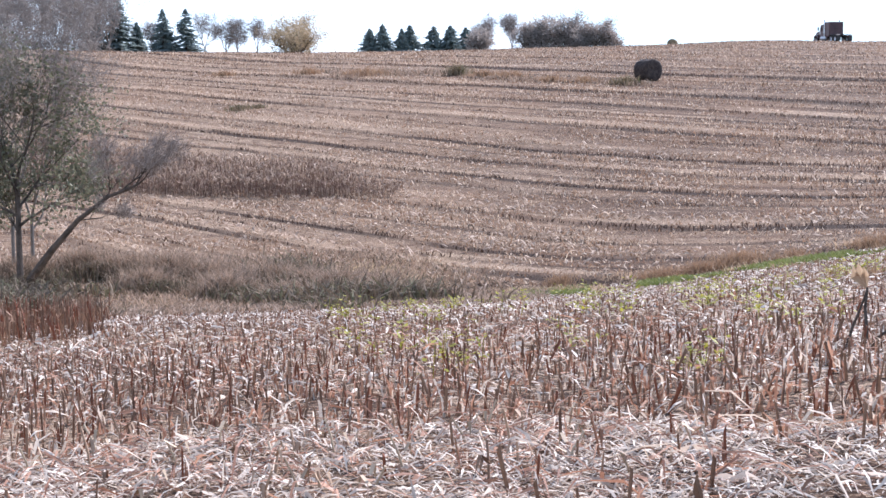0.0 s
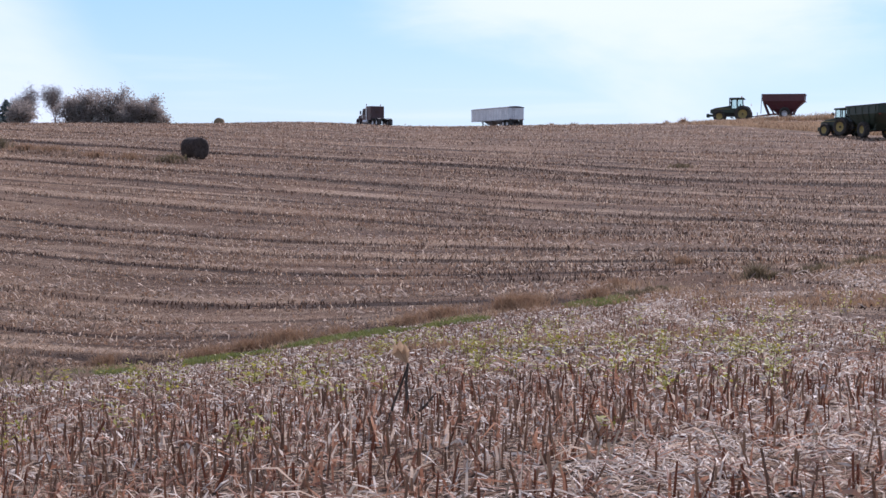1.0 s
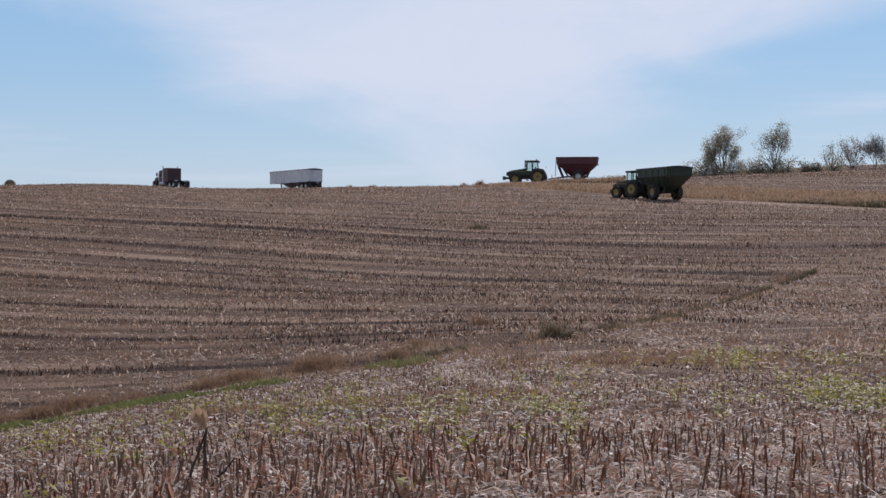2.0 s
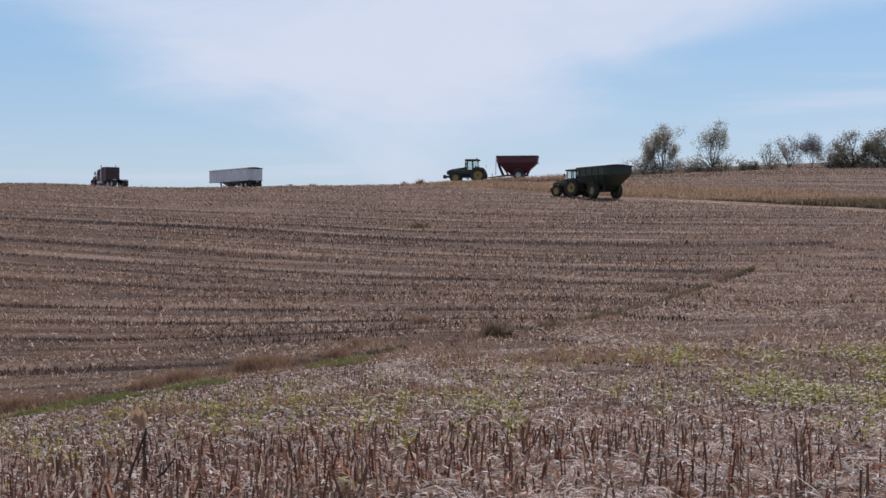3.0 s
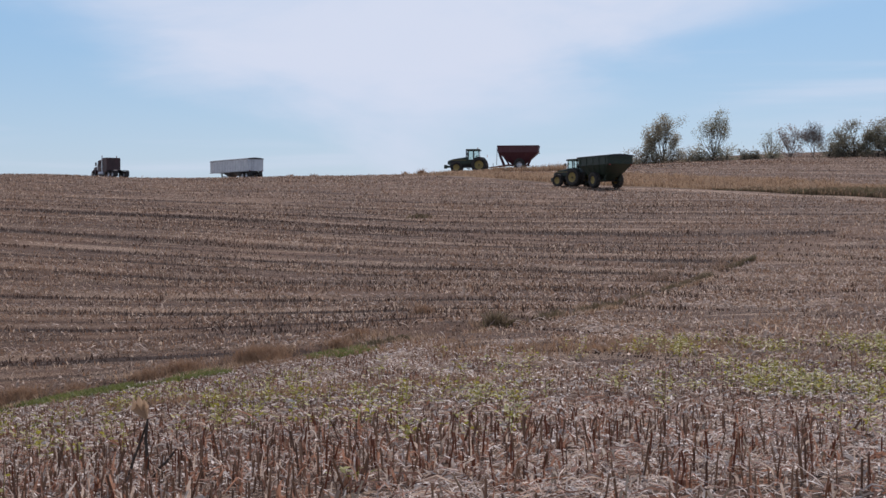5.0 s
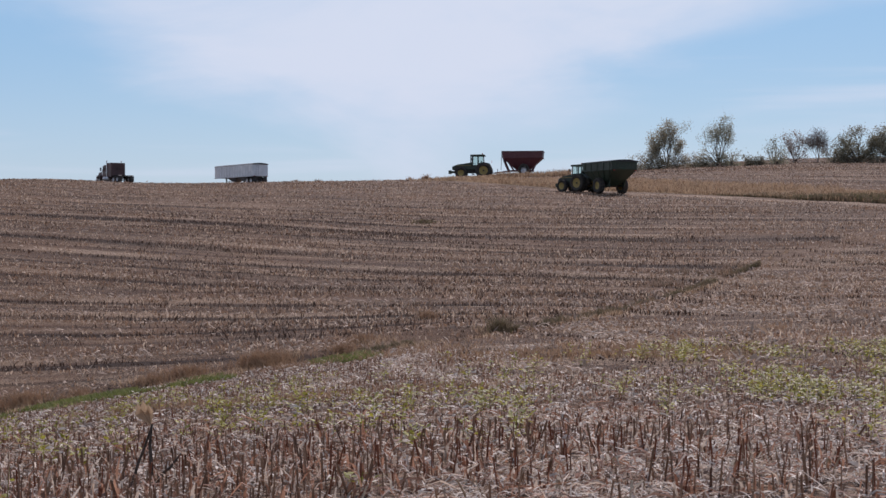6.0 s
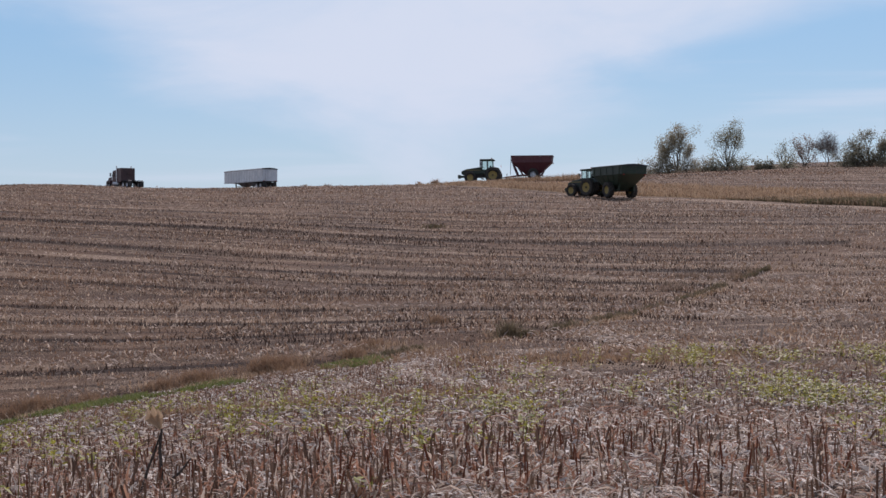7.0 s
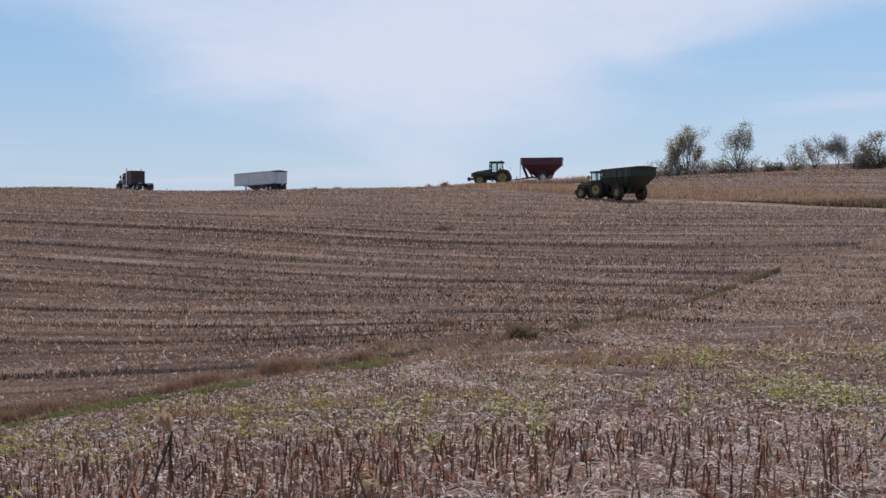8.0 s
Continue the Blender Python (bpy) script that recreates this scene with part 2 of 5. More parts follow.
# needles paled towards blue-grey: haze mixed into their green
M_NEEDLE = material("haze_grey_spruce_needles", (0.13, 0.165, 0.155), (0.25, 0.29, 0.26), 0.75, 1.0, vary="island", thin=0.35)
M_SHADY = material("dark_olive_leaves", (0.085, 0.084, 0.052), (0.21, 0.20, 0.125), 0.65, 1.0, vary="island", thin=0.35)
# grove brown raised well above its own tone to paint in haze
M_GROVE = material("haze_grey_brown_leaves", (0.24, 0.205, 0.18), (0.44, 0.38, 0.33), 0.75, 1.0, vary="island", thin=0.45)
# twig grey-brown, with the distant wood's haze in the lighter colour
M_WOOD = material("grey_leafless_twigs", (0.15, 0.125, 0.11), (0.30, 0.255, 0.22), 0.9, 3.0, vary="island", thin=0.2)


def ground_material():
    m = bpy.data.materials.new("field_soil")
    m.use_nodes = True
    g = Graph(m.node_tree)
    b0 = m.node_tree.nodes["Principled BSDF"]
    co = m.node_tree.nodes.new("ShaderNodeTexCoord").outputs["Object"]
    zone = m.node_tree.nodes.new("ShaderNodeAttribute")
    zone.attribute_name = "zone"
    rgb = m.node_tree.nodes.new("ShaderNodeSeparateColor")
    g.link(zone.outputs["Color"], rgb.inputs[0])
    big, mid, fine = g.noise(co, 0.12, 4.0), g.noise(co, 1.3, 5.0), g.noise(co, 14.0, 6.0, 0.65)
    tiny = g.noise(co, 60.0, 4.0, 0.7)
    soil = g.mix(g.ramp(fine, 0.35, 0.65), (0.022, 0.013, 0.009), (0.15, 0.088, 0.056))
    litter = g.mix(g.ramp(tiny, 0.35, 0.62), (0.14, 0.088, 0.055), (0.46, 0.335, 0.23))
    turned = g.stretch(co, (1, 1, 1), (0, 0, 23))
    # rows of the far hill: stretched noise along the rows
    rows = g.noise(g.stretch(turned, (0.014, 1.2, 0.1)), 1.0, 5.0, 0.7, 0.3)
    broad = g.noise(g.stretch(turned, (0.016, 0.34, 0.1)), 1.0, 3.0, 0.5, 0.3)
    amount = g.math("ADD", g.math("ADD", g.math("MULTIPLY", rows, 0.5), g.math("MULTIPLY", broad, 0.4)), g.math("ADD", g.math("MULTIPLY", mid, 0.2), g.math("MULTIPLY", g.math("SUBTRACT", fine, 0.5), 1.3)))
    mott = g.noise(g.stretch(turned, (0.22, 0.95, 0.1)), 1.0, 4.0, 0.6, 0.4)
    hill = zone.outputs["Alpha"]
    # the hill term darkens the soil to paint shade between the stubble
    amount = g.math("SUBTRACT", g.math("ADD", amount, g.math("MULTIPLY", g.math("SUBTRACT", mott, 0.5), 0.55)), g.math("MULTIPLY", hill, 0.055))
    field = g.mix(g.ramp(amount, 0.53, 0.72), soil, litter)
    field = g.mix(g.math("MULTIPLY", g.ramp(big, 0.45, 0.62), 0.3), field, (0.20, 0.115, 0.066))
    field = g.mix(g.math("MULTIPLY", rgb.outputs[1], g.ramp(mid, 0.3, 0.55)), field, litter)
    sp = m.node_tree.nodes.new("ShaderNodeSeparateXYZ")
    g.link(turned, sp.inputs[0])
    u, across = sp.outputs[0], sp.outputs[1]
    bend = g.math("ADD", g.math("MULTIPLY", g.math("SINE", g.math("ADD", g.math("MULTIPLY", u, 0.045), 1.0)), 0.9), g.math("MULTIPLY", g.math("SINE", g.math("MULTIPLY", u, 0.11)), 0.5))
    across = g.math("ADD", across, bend)
    bend = g.math("ADD", g.math("MULTIPLY", g.math("SINE", g.math("MULTIPLY", across, 0.31)), 1.4), g.math("MULTIPLY", g.math("SINE", g.math("MULTIPLY", across, 0.77)), 0.5))
    phase = g.math("FRACT", g.math("DIVIDE", g.math("ADD", across, bend), PASS))

    def line(lo, hi):
        return g.math("MULTIPLY", g.ramp(phase, lo, lo + 0.04), g.ramp(phase, hi - 0.04, hi, 1.0, 0.0))

    patch = g.ramp(g.noise(g.stretch(turned, (0.05, 0.2, 0.1)), 1.0, 3.0), 0.38, 0.62)
    # dark lines along the passes: row shade painted into the soil colour
    field = g.mix(g.math("MULTIPLY", g.math("MULTIPLY", g.math("MAXIMUM", line(0.0, 0.2), g.math("MULTIPLY", line(0.58, 0.68), 0.7)), hill), g.ramp(patch, 0.0, 1.0, 0.3, 0.95)), field, (0.036, 0.021, 0.014))
    field = g.mix(g.math("MULTIPLY", g.math("MULTIPLY", g.math("MAXIMUM", line(0.24, 0.5), g.math("MULTIPLY", line(0.72, 0.82), 0.6)), hill), g.ramp(patch, 0.0, 1.0, 0.6, 0.1)), field, litter)
    grass = g.mix(g.ramp(fine, 0.35, 0.65), (0.07, 0.085, 0.025), (0.18, 0.175, 0.06))
    field = g.mix(g.math("MULTIPLY", rgb.outputs[0], g.ramp(mid, 0.35, 0.5)), field, grass)
    tan = g.mix(g.ramp(fine, 0.3, 0.7), (0.20, 0.13, 0.07), (0.34, 0.24, 0.13))
    field = g.mix(rgb.outputs[2], field, tan)
    g.link(field, b0.inputs["Base Color"])
    b0.inputs["Roughness"].default_value = 0.95
    b0.inputs["Specular IOR Level"].default_value = 0.1
    bn = m.node_tree.nodes.new("ShaderNodeBump")
    bn.inputs["Strength"].default_value, bn.inputs["Distance"].default_value = 0.8, 0.08
    g.link(g.math("ADD", g.math("MULTIPLY", fine, 0.6), g.math("MULTIPLY", tiny, 0.4)), bn.inputs["Height"])
    g.link(bn.outputs[0], b0.inputs["Normal"])
    return m


# ---------------------------------------------------------------- mesh helpers
class Pile:
    """Collects loose polygons, then becomes one mesh."""

    def __init__(self):
        self.v, self.f, self.n = [], [], 0

    def add(self, verts, faces):
        """verts (k, 3); faces lists of indices."""
        self.v.append(np.asarray(verts, float).reshape(-1, 3))
        self.f.extend([tuple(i + self.n for i in f) for f in faces])
        self.n += len(self.v[-1])

    def many(self, verts, faces):
        """verts (count, k, 3): the same faces for each of count pieces."""
        c, k, _ = verts.shape
        self.v.append(verts.reshape(-1, 3))
        base = self.n + np.arange(c)[:, None] * k
        for f in faces:
            self.f.extend(map(tuple, (base + np.array(f)[None, :]).tolist()))
        self.n += c * k

    def tube(self, points, radii, sides=5, cap=True):
        pts = [Vector(p) for p in points]
        rings = []
        for i, p in enumerate(pts):
            d = (pts[min(i + 1, len(pts) - 1)] - pts[max(i - 1, 0)]).normalized()
            side = d.cross(Vector((0.31, 0.2, 0.93)) if abs(d.z) < 0.9 else Vector((1, 0.2, 0))).normalized()
            up = d.cross(side)
            rings.append([p + (side * math.cos(a) + up * math.sin(a)) * radii[i] for a in (2 * math.pi * k / sides for k in range(sides))])
        faces = []
        for i in range(len(rings) - 1):
            for k in range(sides):
                j = (k + 1) % sides
                faces.append((i * sides + k, i * sides + j, (i + 1) * sides + j, (i + 1) * sides + k))
        if cap:
            faces += [tuple(range(sides))[::-1], tuple((len(rings) - 1) * sides + k for k in range(sides))]
        self.add([tuple(p) for r in rings for p in r], faces)

    def mesh(self, name, mat, flat=True):
        me = bpy.data.meshes.new(name)
        me.from_pydata(np.concatenate(self.v) if self.v else [], [], self.f)
        me.materials.append(mat)
        if not flat:
            me.shade_smooth()
        me.update()
        return me


def part(name, shape, mat, parent, label="", flat=True):
    """Links a bmesh or a Pile as one mesh object under a thing or a part."""
    if isinstance(shape, Pile):
        me = shape.mesh(name, mat, flat)
    else:
        me = bpy.data.meshes.new(name)
        bmesh.ops.recalc_face_normals(shape, faces=shape.faces)
        shape.to_mesh(me)
        shape.free()
        me.materials.append(mat)
    ob = new(name, me)
    ob.parent = parent
    return tagged(ob, label)


def stuff(name, pile, mat, label, category):
    return tagged(new(name, pile.mesh(name, mat)), label, category, kind="stuff")


rng = np.random.default_rng(7)


def scatter(count, az0, az1, r0, r1):
    """Random places, even over the ground."""
    az = np.radians(rng.uniform(az0, az1, count))
    r = np.sqrt(rng.uniform(r0 * r0, r1 * r1, count))
    return r * np.sin(az), r * np.cos(az)


def row_places(turn, gap, step, az0, az1, r0, r1, jitter=0.05):
    """Places along parallel planted rows that run at the angle turn, inside a fan."""
    far = r1 + 2
    s = np.arange(-far, far, gap)
    u = np.arange(-far, far, step)
    uu, ss = np.meshgrid(u, s)
    uu = uu + rng.uniform(-step * 0.45, step * 0.45, uu.shape)
    ss = ss + rng.normal(0, jitter, ss.shape) + 0.5 * np.sin(uu / 37.0)
    x = (uu * math.cos(turn) - ss * math.sin(turn)).ravel()
    y = (uu * math.sin(turn) + ss * math.cos(turn)).ravel()
    az, r = polar(x, y)
    keep = (az > az0) & (az < az1) & (r > r0) & (r < r1)
    return x[keep], y[keep]


def blades(pile, x, y, height, width, lean=0.35, droop=0.3, sink=0.03):
    """Thin upright blades bent once: two quads each."""
    n = len(x)
    z = ground_z(x, y) - sink
    a, b = rng.uniform(0, 2 * np.pi, n), rng.uniform(0, 2 * np.pi, n)
    w = np.stack([np.cos(a), np.sin(a), np.zeros(n)], 1) * (width * 0.5)[:, None]
    tip = np.stack([np.cos(b), np.sin(b), np.zeros(n)], 1) * (height * lean * rng.uniform(0.1, 1, n))[:, None]
    base = np.stack([x, y, z], 1)
    up = np.zeros((n, 3))
    up[:, 2] = height
    mid = base + up * 0.6 + tip * 0.35
    top = base + up * (1 - droop * rng.uniform(0, 1, n))[:, None] + tip
    pile.many(np.stack([base - w, base + w, mid + w * 0.8, mid - w * 0.8, top + w * 0.35, top - w * 0.35], 1), [(0, 1, 2, 3), (3, 2, 4, 5)])


def flakes(pile, x, y, length, width, lift=0.05, tilt=0.35):
    """Bent strips lying on the ground."""
    n = len(x)
    z = ground_z(x, y) + rng.uniform(0.005, lift, n)
    a = rng.uniform(0, 2 * np.pi, n)
    d = np.stack([np.cos(a), np.sin(a), rng.normal(0, tilt, n)], 1) * (length * 0.5)[:, None]
    s = np.stack([-np.sin(a), np.cos(a), rng.normal(0, 0.5, n)], 1) * (width * 0.5)[:, None]
    c = np.stack([x, y, z + np.abs(d[:, 2])], 1)
    hump = np.zeros((n, 3))
    hump[:, 2] = length * rng.uniform(0.0, 0.22, n)
    pile.many(np.stack([c - d - s * 0.5, c - d + s * 0.5, c + hump + s, c + hump - s, c + d + s * 0.3, c + d - s * 0.3], 1), [(0, 1, 2, 3), (3, 2, 4, 5)])


def stubs(pile, x, y, height, radius, sides=5, lean=0.12):
    """Cut stalks: short leaning prisms with slanted tops."""
    n = len(x)
    z = ground_z(x, y) - 0.03
    b, t = rng.uniform(0, 2 * np.pi, n), np.abs(rng.normal(0, lean, n)) * height
    off = np.stack([np.cos(b) * t, np.sin(b) * t, height], 1)
    base = np.stack([x, y, z], 1)
    ring = np.array([[math.cos(2 * math.pi * k / sides), math.sin(2 * math.pi * k / sides), 0] for k in range(sides)])
    lo = base[:, None] + ring[None] * (radius * 1.25)[:, None, None]
    hi = (base + off)[:, None] + ring[None] * radius[:, None, None]
    hi[:, :, 2] += (ring[None, :, 0] * rng.normal(0, 1.6, n)[:, None]) * radius[:, None]
    faces = [(k, (k + 1) % sides, sides + (k + 1) % sides, sides + k) for k in range(sides)] + [tuple(range(sides, 2 * sides))]
    pile.many(np.concatenate([lo, hi], 1), faces)


def near_side(x, y):
    d, r = polar(x, y)
    return r < np.minimum(gully(d), 70 - 5.5 * np.clip(d + 4, 0, 6.5) + 9 * (patchy(x / 2.5, y / 2.5, 14) - 0.5))


def turn_side(x, y):
    """The ground between the near slope and the ditch, where the machines turned."""
    d, r = polar(x, y)
    return ~near_side(x, y) & (r < gully(d)) & (d > -5) & (d < 19)


def lawn(x, y):
    """1 where the short green grass reaches up the near bank of the ditch, 0 elsewhere."""
    d, r = polar(x, y)
    return smooth(patchy(d / 1.5, r / 30.0, 20), 0.42, 0.60) * smooth(d, -1, -5) * smooth(d, -26, -22)


# ---------------------------------------------------------------- ground
def build_ground():
    fine = np.arange(-50, 28, 0.5)
    az = np.radians(np.concatenate([np.arange(-180, -50, 5.0), fine, np.arange(28, 180, 5.0)]))
    r = np.concatenate([[0.3, 2, 4, 6], 7 * 1.007 ** np.arange(0, 560), [380, 460, 600, 900, 1400, 2400, 4000]])
    rr, aa = np.meshgrid(r, az, indexing="ij")
    x, y = (rr * np.sin(aa)).ravel(), (rr * np.cos(aa)).ravel()
    z = ground_z(x, y)
    nr, na = rr.shape
    i, j = np.meshgrid(np.arange(nr - 1), np.arange(na), indexing="ij")
    k = (j + 1) % na
    quads = np.stack([i * na + j, (i + 1) * na + j, (i + 1) * na + k, i * na + k], -1).reshape(-1, 4)[:, ::-1]
    me = bpy.data.meshes.new("ground")
    me.from_pydata(np.stack([x, y, z], 1), [], quads.tolist() + [tuple(range(na))])
    me.materials.append(ground_material())
    d, dist = polar(x, y)
    near, far = strip(d)
    ditch = lawn(x, y) * smooth(patchy(x / 1.1, y / 1.1, 8), 0.2, 0.5) * smooth(dist - gully(d), -7.5, -6) * smooth(dist - gully(d), 0.6, 0.0)
    left = 0.35 * smooth(d, -17, -30) * smooth(dist, 50, 60)
    lane = np.exp(-((dist - (near - 4)) / 2.5) ** 2) * smooth(d, 3, 8)
    tan = smooth(dist, near - 1, near + 2) * smooth(dist, far + 3, far - 2) * smooth(d, -2, 2)
    weedy = smooth(d, -24, -29) * smooth(dist, 42, 46) * smooth(dist, 64, 60)
    zone = np.stack([ditch, np.clip(lane + left + 0.6 * swath(x, y), 0, 1), np.clip(tan + weedy, 0, 1), np.where(near_side(x, y) | turn_side(x, y), 0.0, 1.0)], 1)
    me.attributes.new("zone", "FLOAT_COLOR", "POINT").data.foreach_set("color", zone.astype(np.float32).ravel())
    me.shade_smooth()
    tagged(new("ground", me), "rolling harvested corn field with pale crop litter", "ground", kind="structure")


build_ground()
LEFT, RIGHT = -44.0, 18.0


def on_crop(x, y):
    """True where stubble stands: not in the ditch, the tall grass or the weed patch."""
    d, r = polar(x, y)
    near, far = strip(d)
    off = r - gully(d)
    green = lawn(x, y)
    ok = (off > 0.9 + 0.8 * wave(x, y, 6.0, 3)) | (off < -0.8 - 6.0 * green) | (d > 13)
    ok &= ~((d > -1.5) & (r > near - 6) & (r < far))
    ok &= ~((d < -23) & (r > 41 + 2 * wave(x, y, 4.0, 1)) & (r < 63 - 11 * smooth(d, -29, -23) + 2 * wave(x, y, 5.0, 6)))
    return ok


def build_stubble():
    # near slope: full stalks with torn leaves
    x, y = row_places(NEAR_ROWS, 0.76, 0.085, LEFT, RIGHT, 7.0, 62.0, 0.05)
    bare = bare_band(x, y)
    keep = on_crop(x, y) & near_side(x, y) & (rng.random(len(x)) < 0.95 - 0.84 * bare - 0.6 * swath(x, y))
    x, y = x[keep], y[keep]
    n = len(x)
    p = Pile()
    tall = rng.uniform(0.10, 0.36, n) * (1 - 0.5 * smooth(polar(x, y)[1], 15, 24)) * (0.9 + 0.2 * wave(x, y, 5, 8))
    stubs(p, x, y, tall, rng.uniform(0.005, 0.011, n), 5, 0.22)
    stuff("corn_stubble", p, M_STALK, "cut brown corn stalks standing in rows on the near slope", "stubble")
    p = Pile()
    q = Pile()
    for _ in range(6):
        k = rng.random(n) < 0.7
        blades(q, x[k] + rng.normal(0, 0.04, k.sum()), y[k] + rng.normal(0, 0.04, k.sum()), tall[k] * rng.uniform(0.3, 1.05, k.sum()), rng.uniform(0.010, 0.036, k.sum()), 0.75, 0.5)
    stuff("brown_leaf_sheaths", q, M_SHEATH, "reddish brown leaf sheaths hanging from the stubble", "leaves")
    k = rng.random(n) < 0.62 + 0.2 * smooth(polar(x, y)[1], 15, 26)
    for _ in range(1):
        blades(p, x[k] + rng.normal(0, 0.03, k.sum()), y[k] + rng.normal(0, 0.03, k.sum()), tall[k] * rng.uniform(0.5, 1.1, k.sum()), rng.uniform(0.012, 0.038, k.sum()), 0.8, 0.5)
    stuff("torn_corn_leaves", p, M_HUSK, "dry torn corn leaves clinging to the cut stalks", "leaves")
    p = Pile()
    x, y = scatter(26000, LEFT, RIGHT, 7, 22)
    k = rng.random(len(x)) < 0.5 - 0.3 * smooth(polar(x, y)[0], -14, -20) + bare_band(x, y)
    x, y = x[k], y[k]
    n = len(x)
    flakes(p, x, y, rng.uniform(0.03, 0.18, n), rng.uniform(0.005, 0.02, n), 0.05, 0.3)
    x, y = scatter(46000, LEFT, RIGHT, 14, 58)
    k = near_side(x, y) & on_crop(x, y)
    x, y = x[k], y[k]
    n = len(x)
    flakes(p, x, y, rng.uniform(0.05, 0.18, n), rng.uniform(0.012, 0.04, n), 0.06, 0.25)
    x, y = scatter(60000, -8, 18, 28, 62)
    k = on_crop(x, y) & (rng.random(len(x)) < 0.35 * swath(x, y))
    x, y = x[k], y[k]
    n = len(x)
    flakes(p, x, y, rng.uniform(0.06, 0.2, n), rng.uniform(0.015, 0.04, n), 0.06, 0.2)
    x, y = scatter(95000, LEFT, RIGHT, 8, 22)
    k = rng.random(len(x)) < bare_band(x, y) * (1 - 0.35 * smooth(polar(x, y)[0], -2, 4)) * (0.25 + 0.9 * smooth(patchy(x / 0.5, y / 0.5, 16), 0.2, 0.6))
    x, y = x[k], y[k]
    n = len(x)
    flakes(p, x, y, rng.uniform(0.03, 0.20, n), rng.uniform(0.004, 0.019, n), 0.05, 0.25)
    q = Pile()
    x, y = scatter(9000, LEFT, RIGHT, 8, 24)
    k = rng.random(len(x)) < 0.25 + 0.75 * bare_band(x, y)
    x, y = x[k], y[k]
    n = len(x)
    flakes(q, x, y, rng.uniform(0.15, 0.5, n), rng.uniform(0.008, 0.018, n), 0.07, 0.18)
    k = rng.random(n) < 0.3
    flakes(q, x[k] + 0.1, y[k], rng.uniform(0.08, 0.22, k.sum()), rng.uniform(0.02, 0.05, k.sum()), 0.05, 0.25)
    stuff("fallen_stalks", q, M_SHEATH, "broken reddish brown stalks and leaves lying in the litter", "litter")
    stuff("crop_litter", p, M_HUSK, "pale shredded corn leaves and husks lying on the soil", "litter")
    # the hill across the ditch
    p, q, o = Pile(), Pile(), Pile()
    for r0, r1, step in ((30, 60, 0.07), (60, 95, 0.07), (95, 150, 0.10), (150, 250, 0.19), (230, 300, 0.4)):
        for turn, zone in ((FAR_ROWS, False), (TURN_ROWS, True)):
            if zone and r0 > 130:
                continue
            x, y = row_places(turn, 0.76, step, LEFT, RIGHT, r0, r1, 0.07)
            where = turn_side(x, y) if zone else ~near_side(x, y) & ~turn_side(x, y)
            d, r = polar(x, y)
            where &= on_crop(x, y) & ((r < 235) | (d > 3))
            x, y = x[where], y[where]
            phase, fate = passes(x, y, turn)
            d, r = polar(x, y)
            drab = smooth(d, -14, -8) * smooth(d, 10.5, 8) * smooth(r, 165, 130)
            # dark picks the taller blades whose colour carries the shade along the rows
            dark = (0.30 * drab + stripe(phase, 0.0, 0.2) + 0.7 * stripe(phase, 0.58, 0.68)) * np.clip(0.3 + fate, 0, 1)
            light = (stripe(phase, 0.24, 0.5) + 0.6 * stripe(phase, 0.72, 0.82)) * np.clip(1.2 - fate, 0, 1)
            mott = mottle(x, y, turn)
            keep = rng.random(len(x)) < np.clip(0.16 + 0.85 * smooth(mott, 0.3, 0.65) + 0.6 * dark - 0.35 * light - 0.5 * swath(x, y), 0.05, 1)
            x, y, dark, mott = x[keep], y[keep], dark[keep], mott[keep]
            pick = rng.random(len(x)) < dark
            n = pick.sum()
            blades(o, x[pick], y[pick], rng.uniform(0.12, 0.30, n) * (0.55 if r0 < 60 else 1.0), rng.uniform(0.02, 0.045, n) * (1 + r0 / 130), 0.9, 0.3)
            x, y = x[~pick], y[~pick]
            n = len(x)
            h = rng.uniform(0.08, 0.22, n) * (0.6 + 0.8 * mott[~pick])
            blades(p, x, y, h, rng.uniform(0.02, 0.045, n) * (1 + r0 / 160), 0.8, 0.35)
    for r0, r1, c in ((32, 100, 90000), (100, 240, 90000)):
        x, y = scatter(c, LEFT, RIGHT, r0, r1)
        for turn, zone in ((FAR_ROWS, False), (TURN_ROWS, True)):
            where = on_crop(x, y) & (turn_side(x, y) if zone else ~near_side(x, y) & ~turn_side(x, y))
            u, v = x[where], y[where]
            phase, fate = passes(u, v, turn)
            lush = smooth(polar(u, v)[0], -15, -30)
            d, r = polar(u, v)
            drab = smooth(d, -14, -8) * smooth(d, 10.5, 8) * smooth(r, 165, 130)
            keep = rng.random(len(u)) < 0.42 * smooth(mottle(u, v, turn), 0.4, 0.65) + 0.12 * lush - 0.2 * drab + 0.7 * swath(u, v) + 0.8 * (stripe(phase, 0.24, 0.5) + 0.5 * stripe(phase, 0.72, 0.82)) * np.clip(1.2 - fate, 0, 1) - 0.7 * stripe(phase, 0.0, 0.2)
            u, v = u[keep], v[keep]
            n = len(u)
            flakes(q, u, v, rng.uniform(0.12, 0.36, n), rng.uniform(0.025, 0.07, n) * (1 + r0 / 150), 0.08)
    stuff("dark_stubble_rows", o, M_ROW_SHADE, "lines of taller stubble coloured dark as row shade between the harvester passes", "stubble")
    stuff("hill_stubble", p, M_FAR, "rows of cut corn stubble across the far hill", "stubble")
    stuff("hill_litter", q, M_LITTER, "pale crop litter in swaths between the stubble rows", "litter")


build_stubble()

